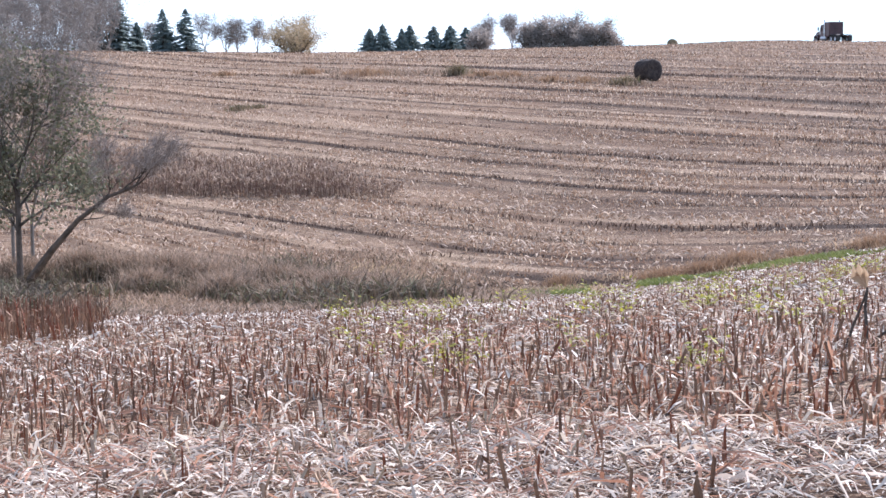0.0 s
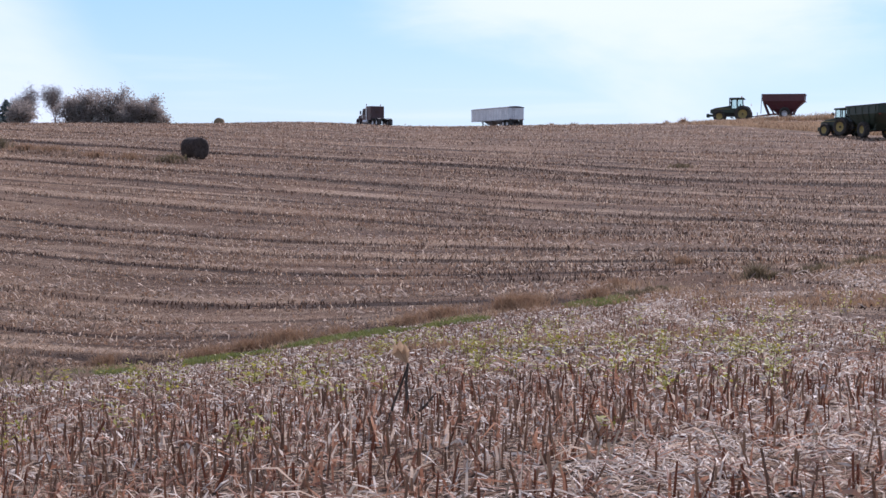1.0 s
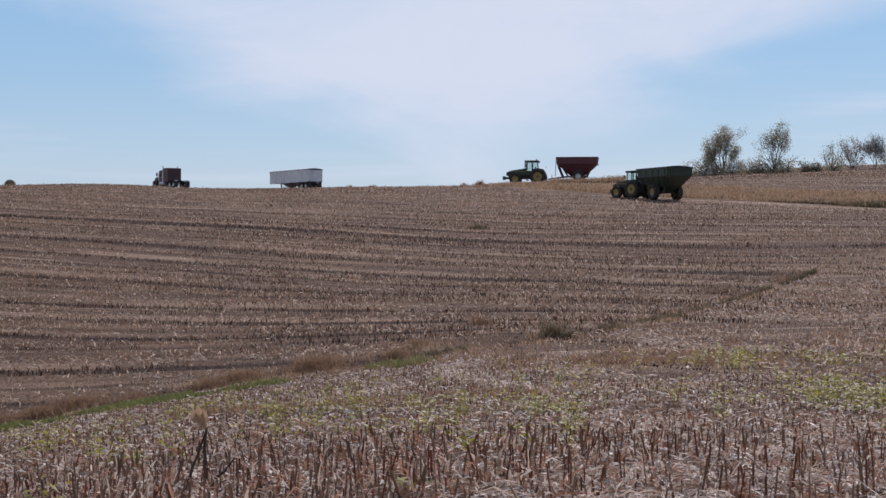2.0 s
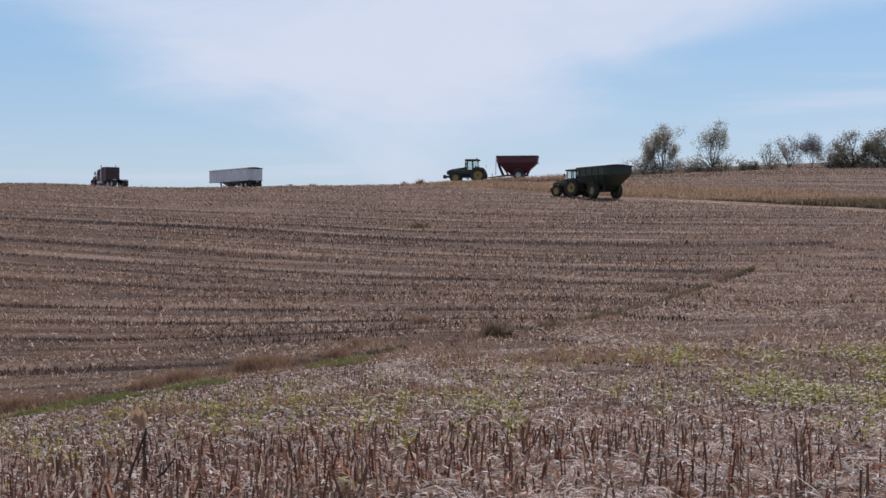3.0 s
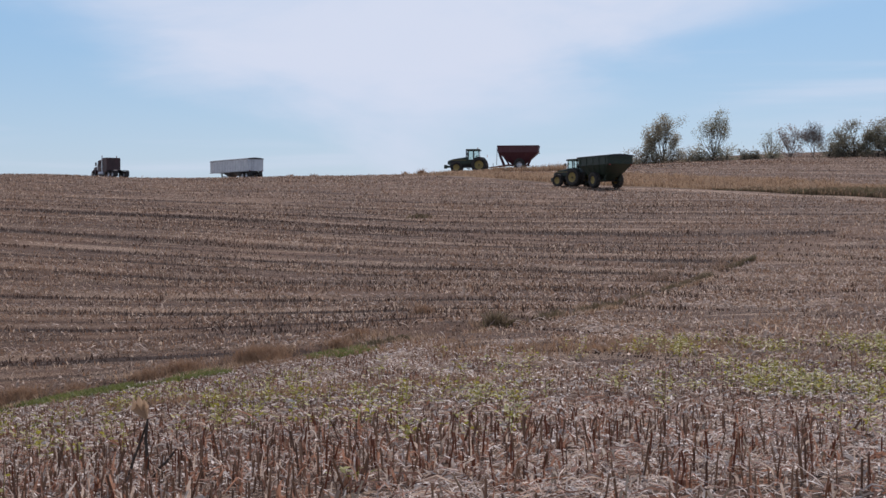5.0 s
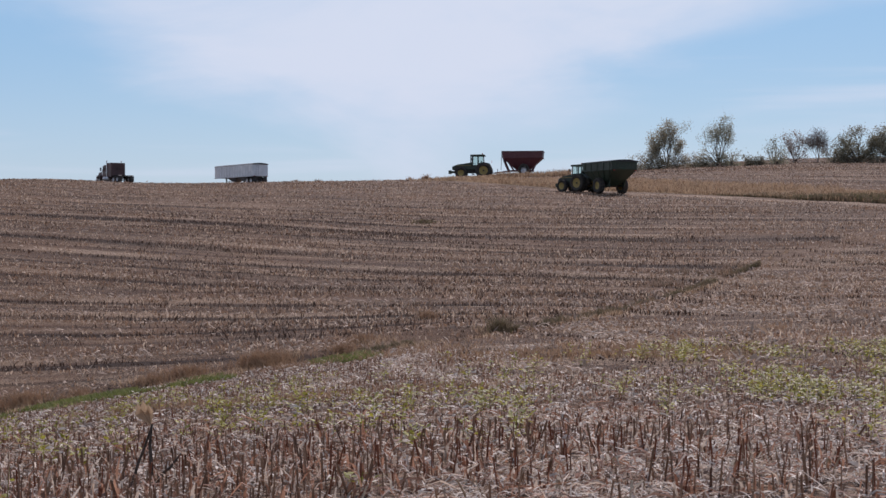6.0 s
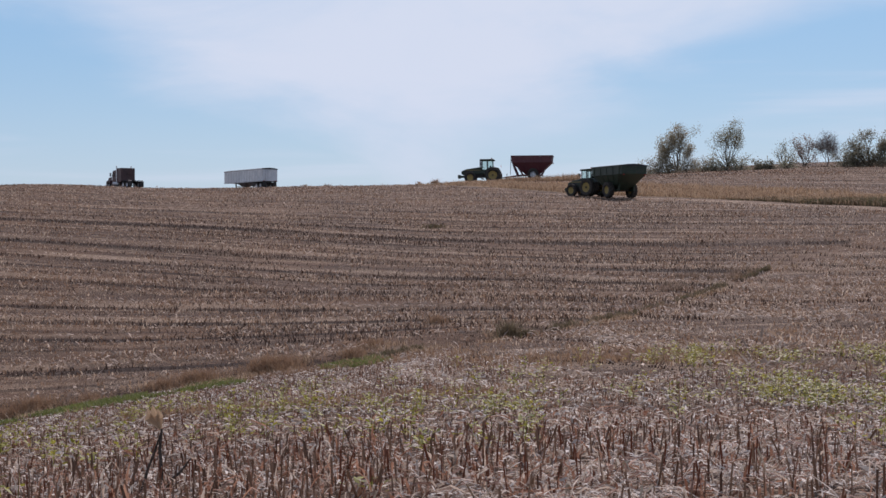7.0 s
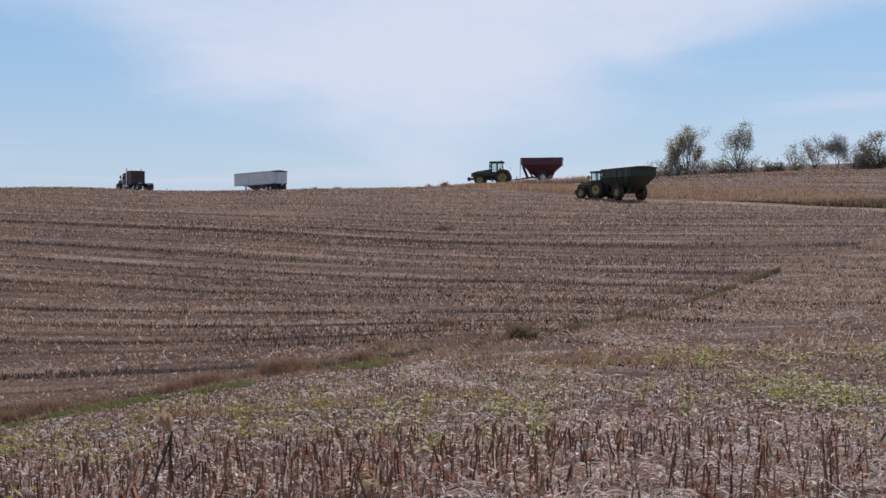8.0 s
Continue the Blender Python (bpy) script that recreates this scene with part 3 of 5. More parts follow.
# ---------------------------------------------------------------- weeds, grass and standing corn
def fan(count, az0, az1, near, far):
    """Places between two distances that vary with direction."""
    d = rng.uniform(az0, az1, count)
    r = near(d) + (far(d) - near(d)) * rng.random(count)
    return r * np.sin(np.radians(d)), r * np.cos(np.radians(d))


def tuft(pile, x, y, spread, count, tall, wide):
    n = count
    a, r = rng.uniform(0, 2 * np.pi, n), np.abs(rng.normal(0, spread * 0.5, n))
    h = tall * rng.uniform(0.5, 1.0, n) * np.clip(1.15 - (r / spread) ** 2 * 0.5, 0.25, 1)
    blades(pile, x + r * np.cos(a), y + r * np.sin(a), h, np.full(n, wide) * rng.uniform(0.5, 1.1, n), 0.9, 0.4)


def brush(d):
    """Distance of the brush line on the hillside, by direction."""
    return np.interp(d, [-34, -30.6, -28.4, -25.3, -22, -18.4], [164, 160, 154, 150, 140, 135])


def build_grass():
    p = Pile()
    x, y = fan(44000, -1.5, 19, lambda d: strip(d)[0], lambda d: strip(d)[1])
    d, r = polar(x, y)
    k = rng.random(len(x)) < smooth(d, -1.5, 3) * 0.9 + 0.1
    x, y = x[k], y[k]
    blades(p, x, y, rng.uniform(0.25, 0.8, len(x)) * (0.3 + 1.0 * patchy(x / 2.4, y / 2.4, 19)), rng.uniform(0.04, 0.09, len(x)), 1.0, 0.4)
    stuff("tall_grass", p, M_TAN, "tall dry tan grass along the field track", "grass")
    p = Pile()
    x, y = fan(9000, 9.5, 19, lambda d: strip(d)[0], lambda d: strip(d)[0] + 3 + (d - 9.5) * 1.6)
    d, r = polar(x, y)
    blades(p, x, y, rng.uniform(0.4, 0.9, len(x)) * (0.25 + 0.75 * smooth(d, 9.5, 13)) * (0.8 + 0.4 * wave(x, y, 4, 3)), rng.uniform(0.08, 0.16, len(x)), 0.7, 0.4)
    stuff("low_weeds", p, M_OLIVE, "dark olive low weeds at the edge of the track", "weeds")
    # the ditch: short green grass with tan and rusty growth on its banks
    p = Pile()
    x, y = fan(60000, -24, 2, lambda d: gully(d) - 7.0, lambda d: gully(d) + 0.4)
    k = lawn(x, y) + 0.5 * patchy(x / 1.1, y / 1.1, 8) + rng.normal(0, 0.05, len(x)) > 0.75
    blades(p, x[k], y[k], rng.uniform(0.08, 0.22, k.sum()), rng.uniform(0.02, 0.045, k.sum()), 0.7, 0.3)
    stuff("ditch_grass", p, M_GREEN, "short bright green grass in the ditch bottom", "grass")
    p = Pile()
    x, y = fan(34000, -24, 12, lambda d: gully(d) - 4.5, lambda d: gully(d) + 2.6)
    k = patchy(x / 1.4, y / 1.4, 9) + rng.normal(0, 0.06, len(x)) > 0.72
    blades(p, x[k], y[k], rng.uniform(0.08, 0.32, k.sum()), rng.uniform(0.015, 0.04, k.sum()), 0.9, 0.4)
    stuff("bank_grass", p, M_TAN, "dry tan grass on the banks of the ditch", "grass")
    p = Pile()
    x, y = fan(9000, -1.0, 4.3, lambda d: 226 + 0 * d, lambda d: 233.5 + 0 * d)
    d, r = polar(x, y)
    k = rng.random(len(x)) < smooth(d, -1.0, 0.5)
    x, y, d = x[k], y[k], d[k]
    blades(p, x, y, rng.uniform(0.3, 0.8, len(x)) * (0.8 + 0.9 * smooth(d, 1.2, 2.0)) * (0.8 + 0.4 * wave(x, y, 2.5, 6)), rng.uniform(0.04, 0.09, len(x)), 0.8, 0.4)
    stuff("crest_grass", p, M_TAN, "dry tan grass along the crest in front of the machines", "grass")
    # weeds added as ditch-bank shade, and a weedy hump farther up the ditch
    p = Pile()
    x, y = fan(14000, -18, 11, lambda d: gully(d) + 0.5, lambda d: gully(d) + 1.3)
    k = patchy(x / 2.2, y / 2.2, 11) + rng.normal(0, 0.06, len(x)) > 0.62 - 0.2 * smooth(polar(x, y)[0], 0, 3)
    blades(p, x[k], y[k], rng.uniform(0.08, 0.24, k.sum()) * (1 + 0.9 * smooth(polar(x[k], y[k])[0], 0, 3)), rng.uniform(0.02, 0.05, k.sum()), 0.8, 0.3)
    stuff("ditch_edge_weeds", p, M_OLIVE, "low olive weeds added as shade along the far bank of the ditch", "weeds")
    p = Pile()
    x, y = fan(5200, 6.9, 10.8, lambda d: 83 + 1.6 * (d - 7), lambda d: 91 + 1.6 * (d - 7))
    k = patchy(x / 1.6, y / 1.6, 12) + rng.normal(0, 0.08, len(x)) > 0.45 + 0.3 * smooth(np.abs(polar(x, y)[0] - 8.9), 1.2, 1.9)
    blades(p, x[k], y[k], rng.uniform(0.12, 0.42, k.sum()), rng.uniform(0.03, 0.06, k.sum()), 0.9, 0.4)
    stuff("hump_grass", p, M_DULL, "dull dry grass on a low hump in the stubble", "grass")
    # long brush line on the hillside, and rusty patches on the near bank
    p = Pile()
    x, y = fan(15000, -34, -18.2, lambda d: brush(d) - 5, lambda d: brush(d) + 8)
    d, r = polar(x, y)
    k = wave(x, y, 3.6, 4) + 0.5 * wave(x, y, 1.1, 7) + rng.normal(0, 0.25, len(x)) > 0.25 + 0.6 * smooth(d, -29, -34) + 0.5 * smooth(np.abs(r - brush(d)), 3, 6)
    blades(p, x[k], y[k], rng.uniform(0.1, 0.55, k.sum()), rng.uniform(0.05, 0.11, k.sum()), 1.0, 0.4)
    stuff("hillside_grass", p, M_DULL, "long line of dull brown dead grass on the hillside", "grass")
    p = Pile()
    x, y = fan(22000, -14, 12, lambda d: 30 + 0 * d, lambda d: 52 + 0 * d)
    k = wave(x, y, 2.7, 1) + 0.4 * wave(x, y, 0.8, 7) + rng.normal(0, 0.15, len(x)) > 0.42
    blades(p, x[k], y[k], rng.uniform(0.08, 0.3, k.sum()), rng.uniform(0.015, 0.04, k.sum()), 1.0, 0.4)
    stuff("bank_weeds", p, M_RUST, "patches of rusty dead weeds on the near bank", "weeds")
    # weed hollow below the trees
    p, q = Pile(), Pile()
    x, y = fan(46000, LEFT, -22, lambda d: 40 + 0 * d, lambda d: 66 + 0 * d)
    d, r = polar(x, y)
    k = r < 65 - 12 * smooth(d, -29, -22)
    x, y = x[k], y[k]
    n = len(x)
    lump = wave(x, y, 2.3, 3)
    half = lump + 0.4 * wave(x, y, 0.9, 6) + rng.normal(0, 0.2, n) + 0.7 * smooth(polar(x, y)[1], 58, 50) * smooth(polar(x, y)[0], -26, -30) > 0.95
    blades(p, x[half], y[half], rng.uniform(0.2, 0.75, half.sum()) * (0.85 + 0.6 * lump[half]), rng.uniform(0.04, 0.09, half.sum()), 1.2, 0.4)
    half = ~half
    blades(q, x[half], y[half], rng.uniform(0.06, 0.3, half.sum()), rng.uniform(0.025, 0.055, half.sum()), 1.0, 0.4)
    stuff("hollow_weeds", p, M_SCRUB, "olive-grey scrubby weeds filling the hollow, darkened for their own shade", "weeds")
    stuff("hollow_grass", q, M_DULL, "dull dry grass in the hollow below the trees", "grass")


build_grass()


def weed_clump(az, r, spread, count, tall, wide, mat, name, label, category="weeds"):
    x, y, z = spot(az, r)
    p = Pile()
    tuft(p, x, y, spread, count, tall, wide)
    p.v = [v - np.array([x, y, z]) for v in p.v]
    ob = tagged(new(name, p.mesh(name, mat)), label, category, "clumps of tall weeds", "stuff")
    ob.location = (x, y, z)
    return ob


for az, r, s, n, h, w in ((-6.9, 54.8, 1.2, 1500, 0.72, 0.020), (-6.2, 55.2, 0.9, 700, 0.5, 0.020), (-9.5, 54.5, 1.4, 1100, 0.5, 0.020), (-10.6, 54.0, 1.0, 600, 0.36, 0.020), (-15.2, 53, 1.5, 1300, 0.62, 0.020), (-13.2, 53, 0.9, 500, 0.5, 0.022),
                        (-3.2, 58, 0.8, 400, 0.4, 0.022), (-18.0, 52.5, 1.0, 700, 0.6, 0.022), (-16.6, 52.5, 0.9, 600, 0.65, 0.022), (-21.5, 53.5, 0.7, 400, 0.5, 0.022), (-0.9, 66, 0.9, 200, 0.45, 0.035), (-3.9, 56.2, 0.9, 500, 0.42, 0.022)):
    weed_clump(az, r, s, n, h, w, M_RUST, "weed_clump", "rusty brown clump of tall dead weeds by the ditch")
for az, r, s, n, h, w in ((-0.95, 133, 1.5, 160, 0.5, 0.1), (1.75, 57.8, 0.55, 420, 0.95, 0.035), (2.35, 58.6, 0.7, 260, 0.55, 0.035), (-19.15, 134, 1.6, 300, 0.9, 0.09), (-25.2, 150, 1.6, 300, 1.3, 0.1), (-33.0, 124, 1.3, 200, 0.6, 0.09), (-32.3, 125, 1.1, 120, 0.4, 0.09)):
    weed_clump(az, r, s, n, h, w, M_OLIVE, "dark_weed_clump", "dark olive clump of low weeds in the stubble")
for az, r, s, n, h, w in ((-0.9, 229, 1.0, 120, 1.1, 0.1), (-4.8, 233, 1.0, 60, 0.6, 0.1), (-5.6, 233, 0.7, 50, 0.6, 0.1), (-1.5, 230, 0.8, 60, 0.7, 0.1), (-28.4, 154, 3.2, 420, 0.9, 0.1), (-30.5, 160, 2.2, 300, 0.8, 0.1), (-23.2, 144, 2.0, 260, 0.8, 0.1), (-21.9, 139, 1.8, 260, 0.7, 0.1),
                        (-24.2, 147, 1.8, 240, 0.8, 0.1), (-20.6, 137, 1.5, 200, 0.7, 0.1), (-33.5, 163, 1.6, 200, 0.7, 0.1)):
    weed_clump(az, r, s, n, h, w, M_RUST, "grass_clump", "brown clump of tall dead grass on the hillside", "grass")


# brush mounds in the hollow: dry tan tops, self-shadow as dark growth in front
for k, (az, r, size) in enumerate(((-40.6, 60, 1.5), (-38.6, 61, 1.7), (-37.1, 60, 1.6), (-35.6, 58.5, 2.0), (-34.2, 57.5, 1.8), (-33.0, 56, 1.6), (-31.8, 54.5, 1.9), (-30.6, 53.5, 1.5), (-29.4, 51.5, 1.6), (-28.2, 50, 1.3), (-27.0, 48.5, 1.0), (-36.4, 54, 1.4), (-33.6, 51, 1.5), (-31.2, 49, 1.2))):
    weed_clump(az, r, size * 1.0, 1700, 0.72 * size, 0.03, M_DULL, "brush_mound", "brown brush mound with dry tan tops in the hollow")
    weed_clump(az + 0.5, r - size * 0.6, size * 0.95, 1300, 0.42 * size, 0.05, M_SCRUB, "undergrowth", "dark olive growth painting in the shaded front of a brush mound")


def build_corn():
    x, y = row_places(0.0, 0.76, 0.16, -42, -26, 70, 118, 0.06)
    d, r = polar(x, y)
    edge = smooth(d, -27.2, -30.5)
    front = 70.5 + 0.012 * (x + 48) ** 2
    k = (y > front + 0.3 * wave(x, y, 2.0)) & (y < front + 8.5 * (0.3 + 0.7 * edge)) & (d < -27.2 + 0.4 * wave(x, y, 1.5)) & (d > -40.5)
    x, y, edge = x[k], y[k], edge[k]
    n = len(x)
    p = Pile()
    tall = rng.uniform(0.65, 1.15, n) * (0.45 + 0.55 * edge)
    stubs(p, x, y, tall, rng.uniform(0.010, 0.014, n), 4, 0.06)
    for _ in range(2):
        blades(p, x + rng.normal(0, 0.06, n), y + rng.normal(0, 0.06, n), tall * rng.uniform(0.35, 1.08, n), rng.uniform(0.02, 0.05, n), 0.6, 0.6)
    for _ in range(5):
        u = rng.uniform(0.2, 0.95, n)
        blades(p, x, y, tall * 0.22, rng.uniform(0.03, 0.07, n), 2.4, 0.9, -tall * u)
    q = Pile()
    for _ in range(2):
        blades(q, x, y, tall * 0.3, rng.uniform(0.04, 0.09, n), 1.2, 0.6, -tall * rng.uniform(0.7, 0.95, n))
    stuff("corn_tops", q, M_LITTER, "pale dry leaves at the tops of the standing corn", "leaves")
    stuff("standing_corn", p, M_CORN, "uncut strip of dry brown standing corn", "corn")


build_corn()


def build_tall_stubble():
    x, y = row_places(NEAR_ROWS, 0.76, 0.13, LEFT, -36.5, 26, 44, 0.08)
    k = polar(x, y)[0] < -38.2 + 3.0 * (patchy(x / 1.2, y / 1.2, 21) - 0.5)
    x, y = x[k], y[k]
    n = len(x)
    p = Pile()
    tall = rng.uniform(0.25, 0.7, n)
    stubs(p, x, y, tall, rng.uniform(0.008, 0.012, n), 4, 0.15)
    for _ in range(3):
        blades(p, x + rng.normal(0, 0.06, n), y + rng.normal(0, 0.06, n), tall * rng.uniform(0.5, 1.1, n), rng.uniform(0.02, 0.05, n), 0.5, 0.5)
    stuff("broken_corn", p, M_STALK, "broken brown corn stalks left standing beside the hollow", "corn")


build_tall_stubble()


def build_leafy_weeds():
    """Green volunteers among the near stubble."""
    p = Pile()
    seeds = []
    for az0, az1, r0, r1, c in ((-12, 17, 17, 41, 270), (6, 17, 25, 43, 330), (-30, -8, 15, 34, 170), (-17, 2, 15, 30, 150), (-6, 6, 12, 20, 16), (10.5, 16.5, 24, 40, 160)):
        x, y = scatter(c, az0, az1, r0, r1)
        k = patchy(x / 1.1, y / 1.6, 15) > 0.50
        seeds += list(zip(x[k], y[k]))
    for x, y in seeds:
        n = int(rng.integers(10, 26))
        h = rng.uniform(0.18, 0.44)
        a, r, z = rng.uniform(0, 6.28, n), rng.uniform(0.02, 0.22, n), rng.uniform(0.12, 1, n) * h
        c = np.stack([x + r * np.cos(a), y + r * np.sin(a), ground_z(x, y)[0] + z], 1)
        u = np.stack([np.cos(a), np.sin(a), rng.uniform(-0.3, 0.7, n)], 1) * rng.uniform(0.03, 0.06, n)[:, None]
        w = np.stack([-np.sin(a), np.cos(a), rng.uniform(-0.4, 0.4, n)], 1) * rng.uniform(0.015, 0.032, n)[:, None]
        p.many(np.stack([c - u, c + w, c + u, c - w], 1), [(0, 1, 2, 3)])
        p.tube([(x, y, ground_z(x, y)[0] - 0.02), (x + 0.03, y, ground_z(x, y)[0] + h)], [0.006, 0.003], 3)
    stuff("leafy_weeds", p, M_WEED, "yellow-green leafy weeds growing among the stubble", "weeds")


build_leafy_weeds()


# ---------------------------------------------------------------- trees
def branches(tips, wood, at, way, length, radius, depth, rnd, spread=0.6, bend=0.25, fork=(2, 4), gravity=0.0):
    pts, rad = [Vector(at)], [radius]
    d = Vector(way).normalized()
    steps = 4 if depth > 1 else 3
    for i in range(steps):
        d = (d + Vector((rnd.gauss(0, bend), rnd.gauss(0, bend), rnd.gauss(0, bend * 0.5) + gravity)) * 0.5).normalized()
        pts.append(pts[-1] + d * length / steps)
        rad.append(radius * (1 - 0.5 * (i + 1) / steps))
    wood.tube(pts, rad, 6 if depth > 2 else 4 if depth > 1 else 3, False)
    if depth <= 1:
        tips.append((pts[-1], length))
        tips.append((pts[-2], length))
        return
    if depth == 2:
        tips.append((pts[2], length))
        tips.append((pts[3], length))
    for k in range(rnd.randint(*fork) + 1):
        i = rnd.randint(2, steps) if k else steps
        turn = Vector((rnd.gauss(0, 1), rnd.gauss(0, 1), rnd.gauss(0.25, 0.6))).normalized()
        branches(tips, wood, pts[i], (d + turn * spread * rnd.uniform(0.7, 1.4)), length * rnd.uniform(0.55, 0.82), rad[i] * 0.62, depth - 1, rnd, spread, bend, fork, gravity)


def leaves(pile, tips, per, cloud, size, drop=1.0, slim=0.6):
    for tip, length in tips:
        n = max(1, int(per * drop))
        c = np.array(tip)[None] + rng.normal(0, cloud, (n, 3))
        a = rng.normal(0, 1, (n, 3))
        a /= np.linalg.norm(a, axis=1)[:, None]
        b = np.cross(a, rng.normal(0, 1, (n, 3)))
        b /= np.linalg.norm(b, axis=1)[:, None]
        s = rng.uniform(0.6, 1.3, n)[:, None] * size
        pile.many(np.stack([c - a * s, c + b * s * slim, c + a * s, c - b * s * slim], 1), [(0, 1, 2, 3)])


def tree(az, r, height, name, label, foliage=None, per=14, cloud=0.35, size=0.13, trunk=0.3, depth=4, spread=0.6, seed=1, bark=None, way=(0, 0, 1), group="trees on the hill", stem=0.25, bend=0.25, crowns=1, sink=0.05, width=0.0, twigs=0.0, rise=0.0, brushy=3):
    rnd = random.Random(seed)
    x, y, z = spot(az, r)
    root = tagged(new(name), label, "tree", group)
    root.location = (x, y, z - sink)
    wood, tips = Pile(), []
    d = Vector(way).normalized()
    top = d * height * stem
    wood.tube([(0, 0, -0.3), tuple(top * 0.5), tuple(top)], [trunk * 1.25, trunk, trunk * 0.85], 8)
    for k in range(crowns + 3):
        a = k * 2.4 + rnd.random()
        lean = Vector((math.cos(a), math.sin(a), 0)) * (0.25 + 0.22 * k)
        branches(tips, wood, top * (1 - 0.08 * k), d + lean, height * (1 - stem) * (0.42 - 0.03 * k), trunk * 0.6, depth - 1, rnd, spread, bend, (2, 4), rise)
    if foliage and stem <= 0.1:
        for k in range(5):
            a = k * 1.26 + rnd.random()
            branches(tips, wood, top * 0.7, Vector((math.cos(a), math.sin(a), 0.12)), height * 0.24, trunk * 0.35, max(depth - 2, 2), rnd, spread, bend, (2, 4), rise * 0.4)
    zs = sorted(t[0].z for t in tips)[int(len(tips) * 0.97)]
    grow = height * 0.97 / max(zs, 0.1)
    wide = sorted(math.hypot(t[0].x, t[0].y) for t in tips)[int(len(tips) * 0.92)]
    side = width * 0.5 / wide if width else 1.0
    fit = np.array([side, side, grow])
    wood.v = [v * fit for v in wood.v]
    tips = [(Vector((t.x * side, t.y * side, min(t.z * grow, height))), l) for t, l in tips]
    part("trunk", wood, bark or M_BARK, root)
    if foliage:
        p = Pile()
        leaves(p, tips, per, cloud, size)
        part("crown", p, foliage, root)
    elif twigs:
        p = Pile()
        leaves(p, tips, brushy, 0.42 * twigs, 0.5 * twigs, slim=0.045)
        tagged(part("brushwood", p, bark or M_BARK, root), kind="stuff")
    return root


def twiggy(az, r, height, name, label, seed, trunk=0.12, group="trees on the hill", mat=None, depth=5, spread=0.42, stem=0.2, way=(0, 0, 1), width=0.0, brushy=3):
    return tree(az, r, height, name, label, None, width=width, rise=0.12, brushy=brushy, twigs=1.0 if r > 100 else 0.45, trunk=trunk, depth=depth, spread=spread, seed=seed, bark=mat or M_TWIG, group=group, stem=stem, bend=0.3, way=way)


def spruce(az, r, height, width, seed, label="dark green spruce tree on the horizon", group="spruces on the hill"):
    rnd = random.Random(seed)
    x, y, z = spot(az, r)
    root = tagged(new("spruce_tree"), label, "tree", group)
    root.location = (x, y, z)
    p = Pile()
    p.tube([(0, 0, -0.3), (0, 0, height * 0.5), (0, 0, height)], [0.16, 0.09, 0.02], 6)
    part("trunk", p, M_BARK, root)
    p = Pile()
    h = height * 0.08
    while h < height:
        u = h / height
        reach = width * 0.72 * (1 - u) ** 0.85 * rnd.uniform(0.75, 1.15) + 0.12
        for k in range(rnd.randint(9, 13)):
            a, l = rnd.uniform(0, 6.283), reach * rnd.uniform(0.65, 1.15)
            tip = Vector((math.cos(a) * l, math.sin(a) * l, -0.18 * l + rnd.gauss(0, 0.06)))
            side = Vector((-math.sin(a), math.cos(a), 0)) * l * 0.22
            c = Vector((0, 0, h))
            mid = c + tip * 0.55
            p.add([c, mid + side + Vector((0, 0, -0.15)), c + tip, mid - side + Vector((0, 0, -0.15)), mid + Vector((0, 0, 0.1))], [(0, 1, 4), (1, 2, 4), (2, 3, 4), (3, 0, 4)])
            for j in range(4):
                q = c + tip * rnd.uniform(0.35, 1.0) + Vector((rnd.gauss(0, 0.2 * l), rnd.gauss(0, 0.2 * l), -0.1))
                e = Vector((rnd.gauss(0, 1), rnd.gauss(0, 1), rnd.gauss(0, 0.7))).normalized() * (0.12 + 0.12 * l)
                f = e.cross(Vector((rnd.gauss(0, 1), rnd.gauss(0, 1), rnd.gauss(0, 1)))).normalized() * 0.1
                p.add([q - e, q + f, q + e, q - f], [(0, 1, 2, 3)])
        h += height * rnd.uniform(0.030, 0.05)
    part("crown", p, M_NEEDLE, root)
    return root


# right-hand skyline
tree(7.75, 265, 7.6, "tree", "olive-brown leafy tree with an irregular crown on the skyline", M_BROWN, 8, 0.32, 0.10, 0.16, 5, 0.5, 3, crowns=4, stem=0.05, width=7.0, rise=0.2)
tree(9.55, 268, 7.9, "tree", "thin leafy tree with gaps in its grey-green crown", M_SILVER, 4, 0.28, 0.10, 0.14, 5, 0.45, 8, crowns=3, stem=0.07, width=6.2, rise=0.25)
tree(11.5, 272, 4.2, "tree", "small sparse grey-green tree on the skyline", M_SILVER, 3, 0.3, 0.10, 0.1, 4, 0.5, 12, crowns=2, stem=0.06, width=4.6, rise=0.2)
tree(12.2, 272, 5.0, "tree", "small brown leafy tree on the skyline", M_GROVE, 8, 0.30, 0.12, 0.12, 4, 0.5, 15, crowns=3, stem=0.05, width=4.2, rise=0.15)
twiggy(13.0, 272, 5.2, "bare_tree", "small bare grey tree on the skyline", 21, 0.10, width=4.2, stem=0.08)
tree(14.35, 265, 5.5, "tree", "dense dark olive tree with a rounded crown", M_LEAF, 20, 0.40, 0.12, 0.2, 4, 0.6, 30, crowns=5, stem=0.04, width=7.0, rise=0.1)
tree(15.5, 267, 5.9, "tree", "dense dark olive tree with a rounded crown", M_LEAF, 20, 0.40, 0.12, 0.2, 4, 0.6, 33, crowns=5, stem=0.04, width=7.6, rise=0.1)
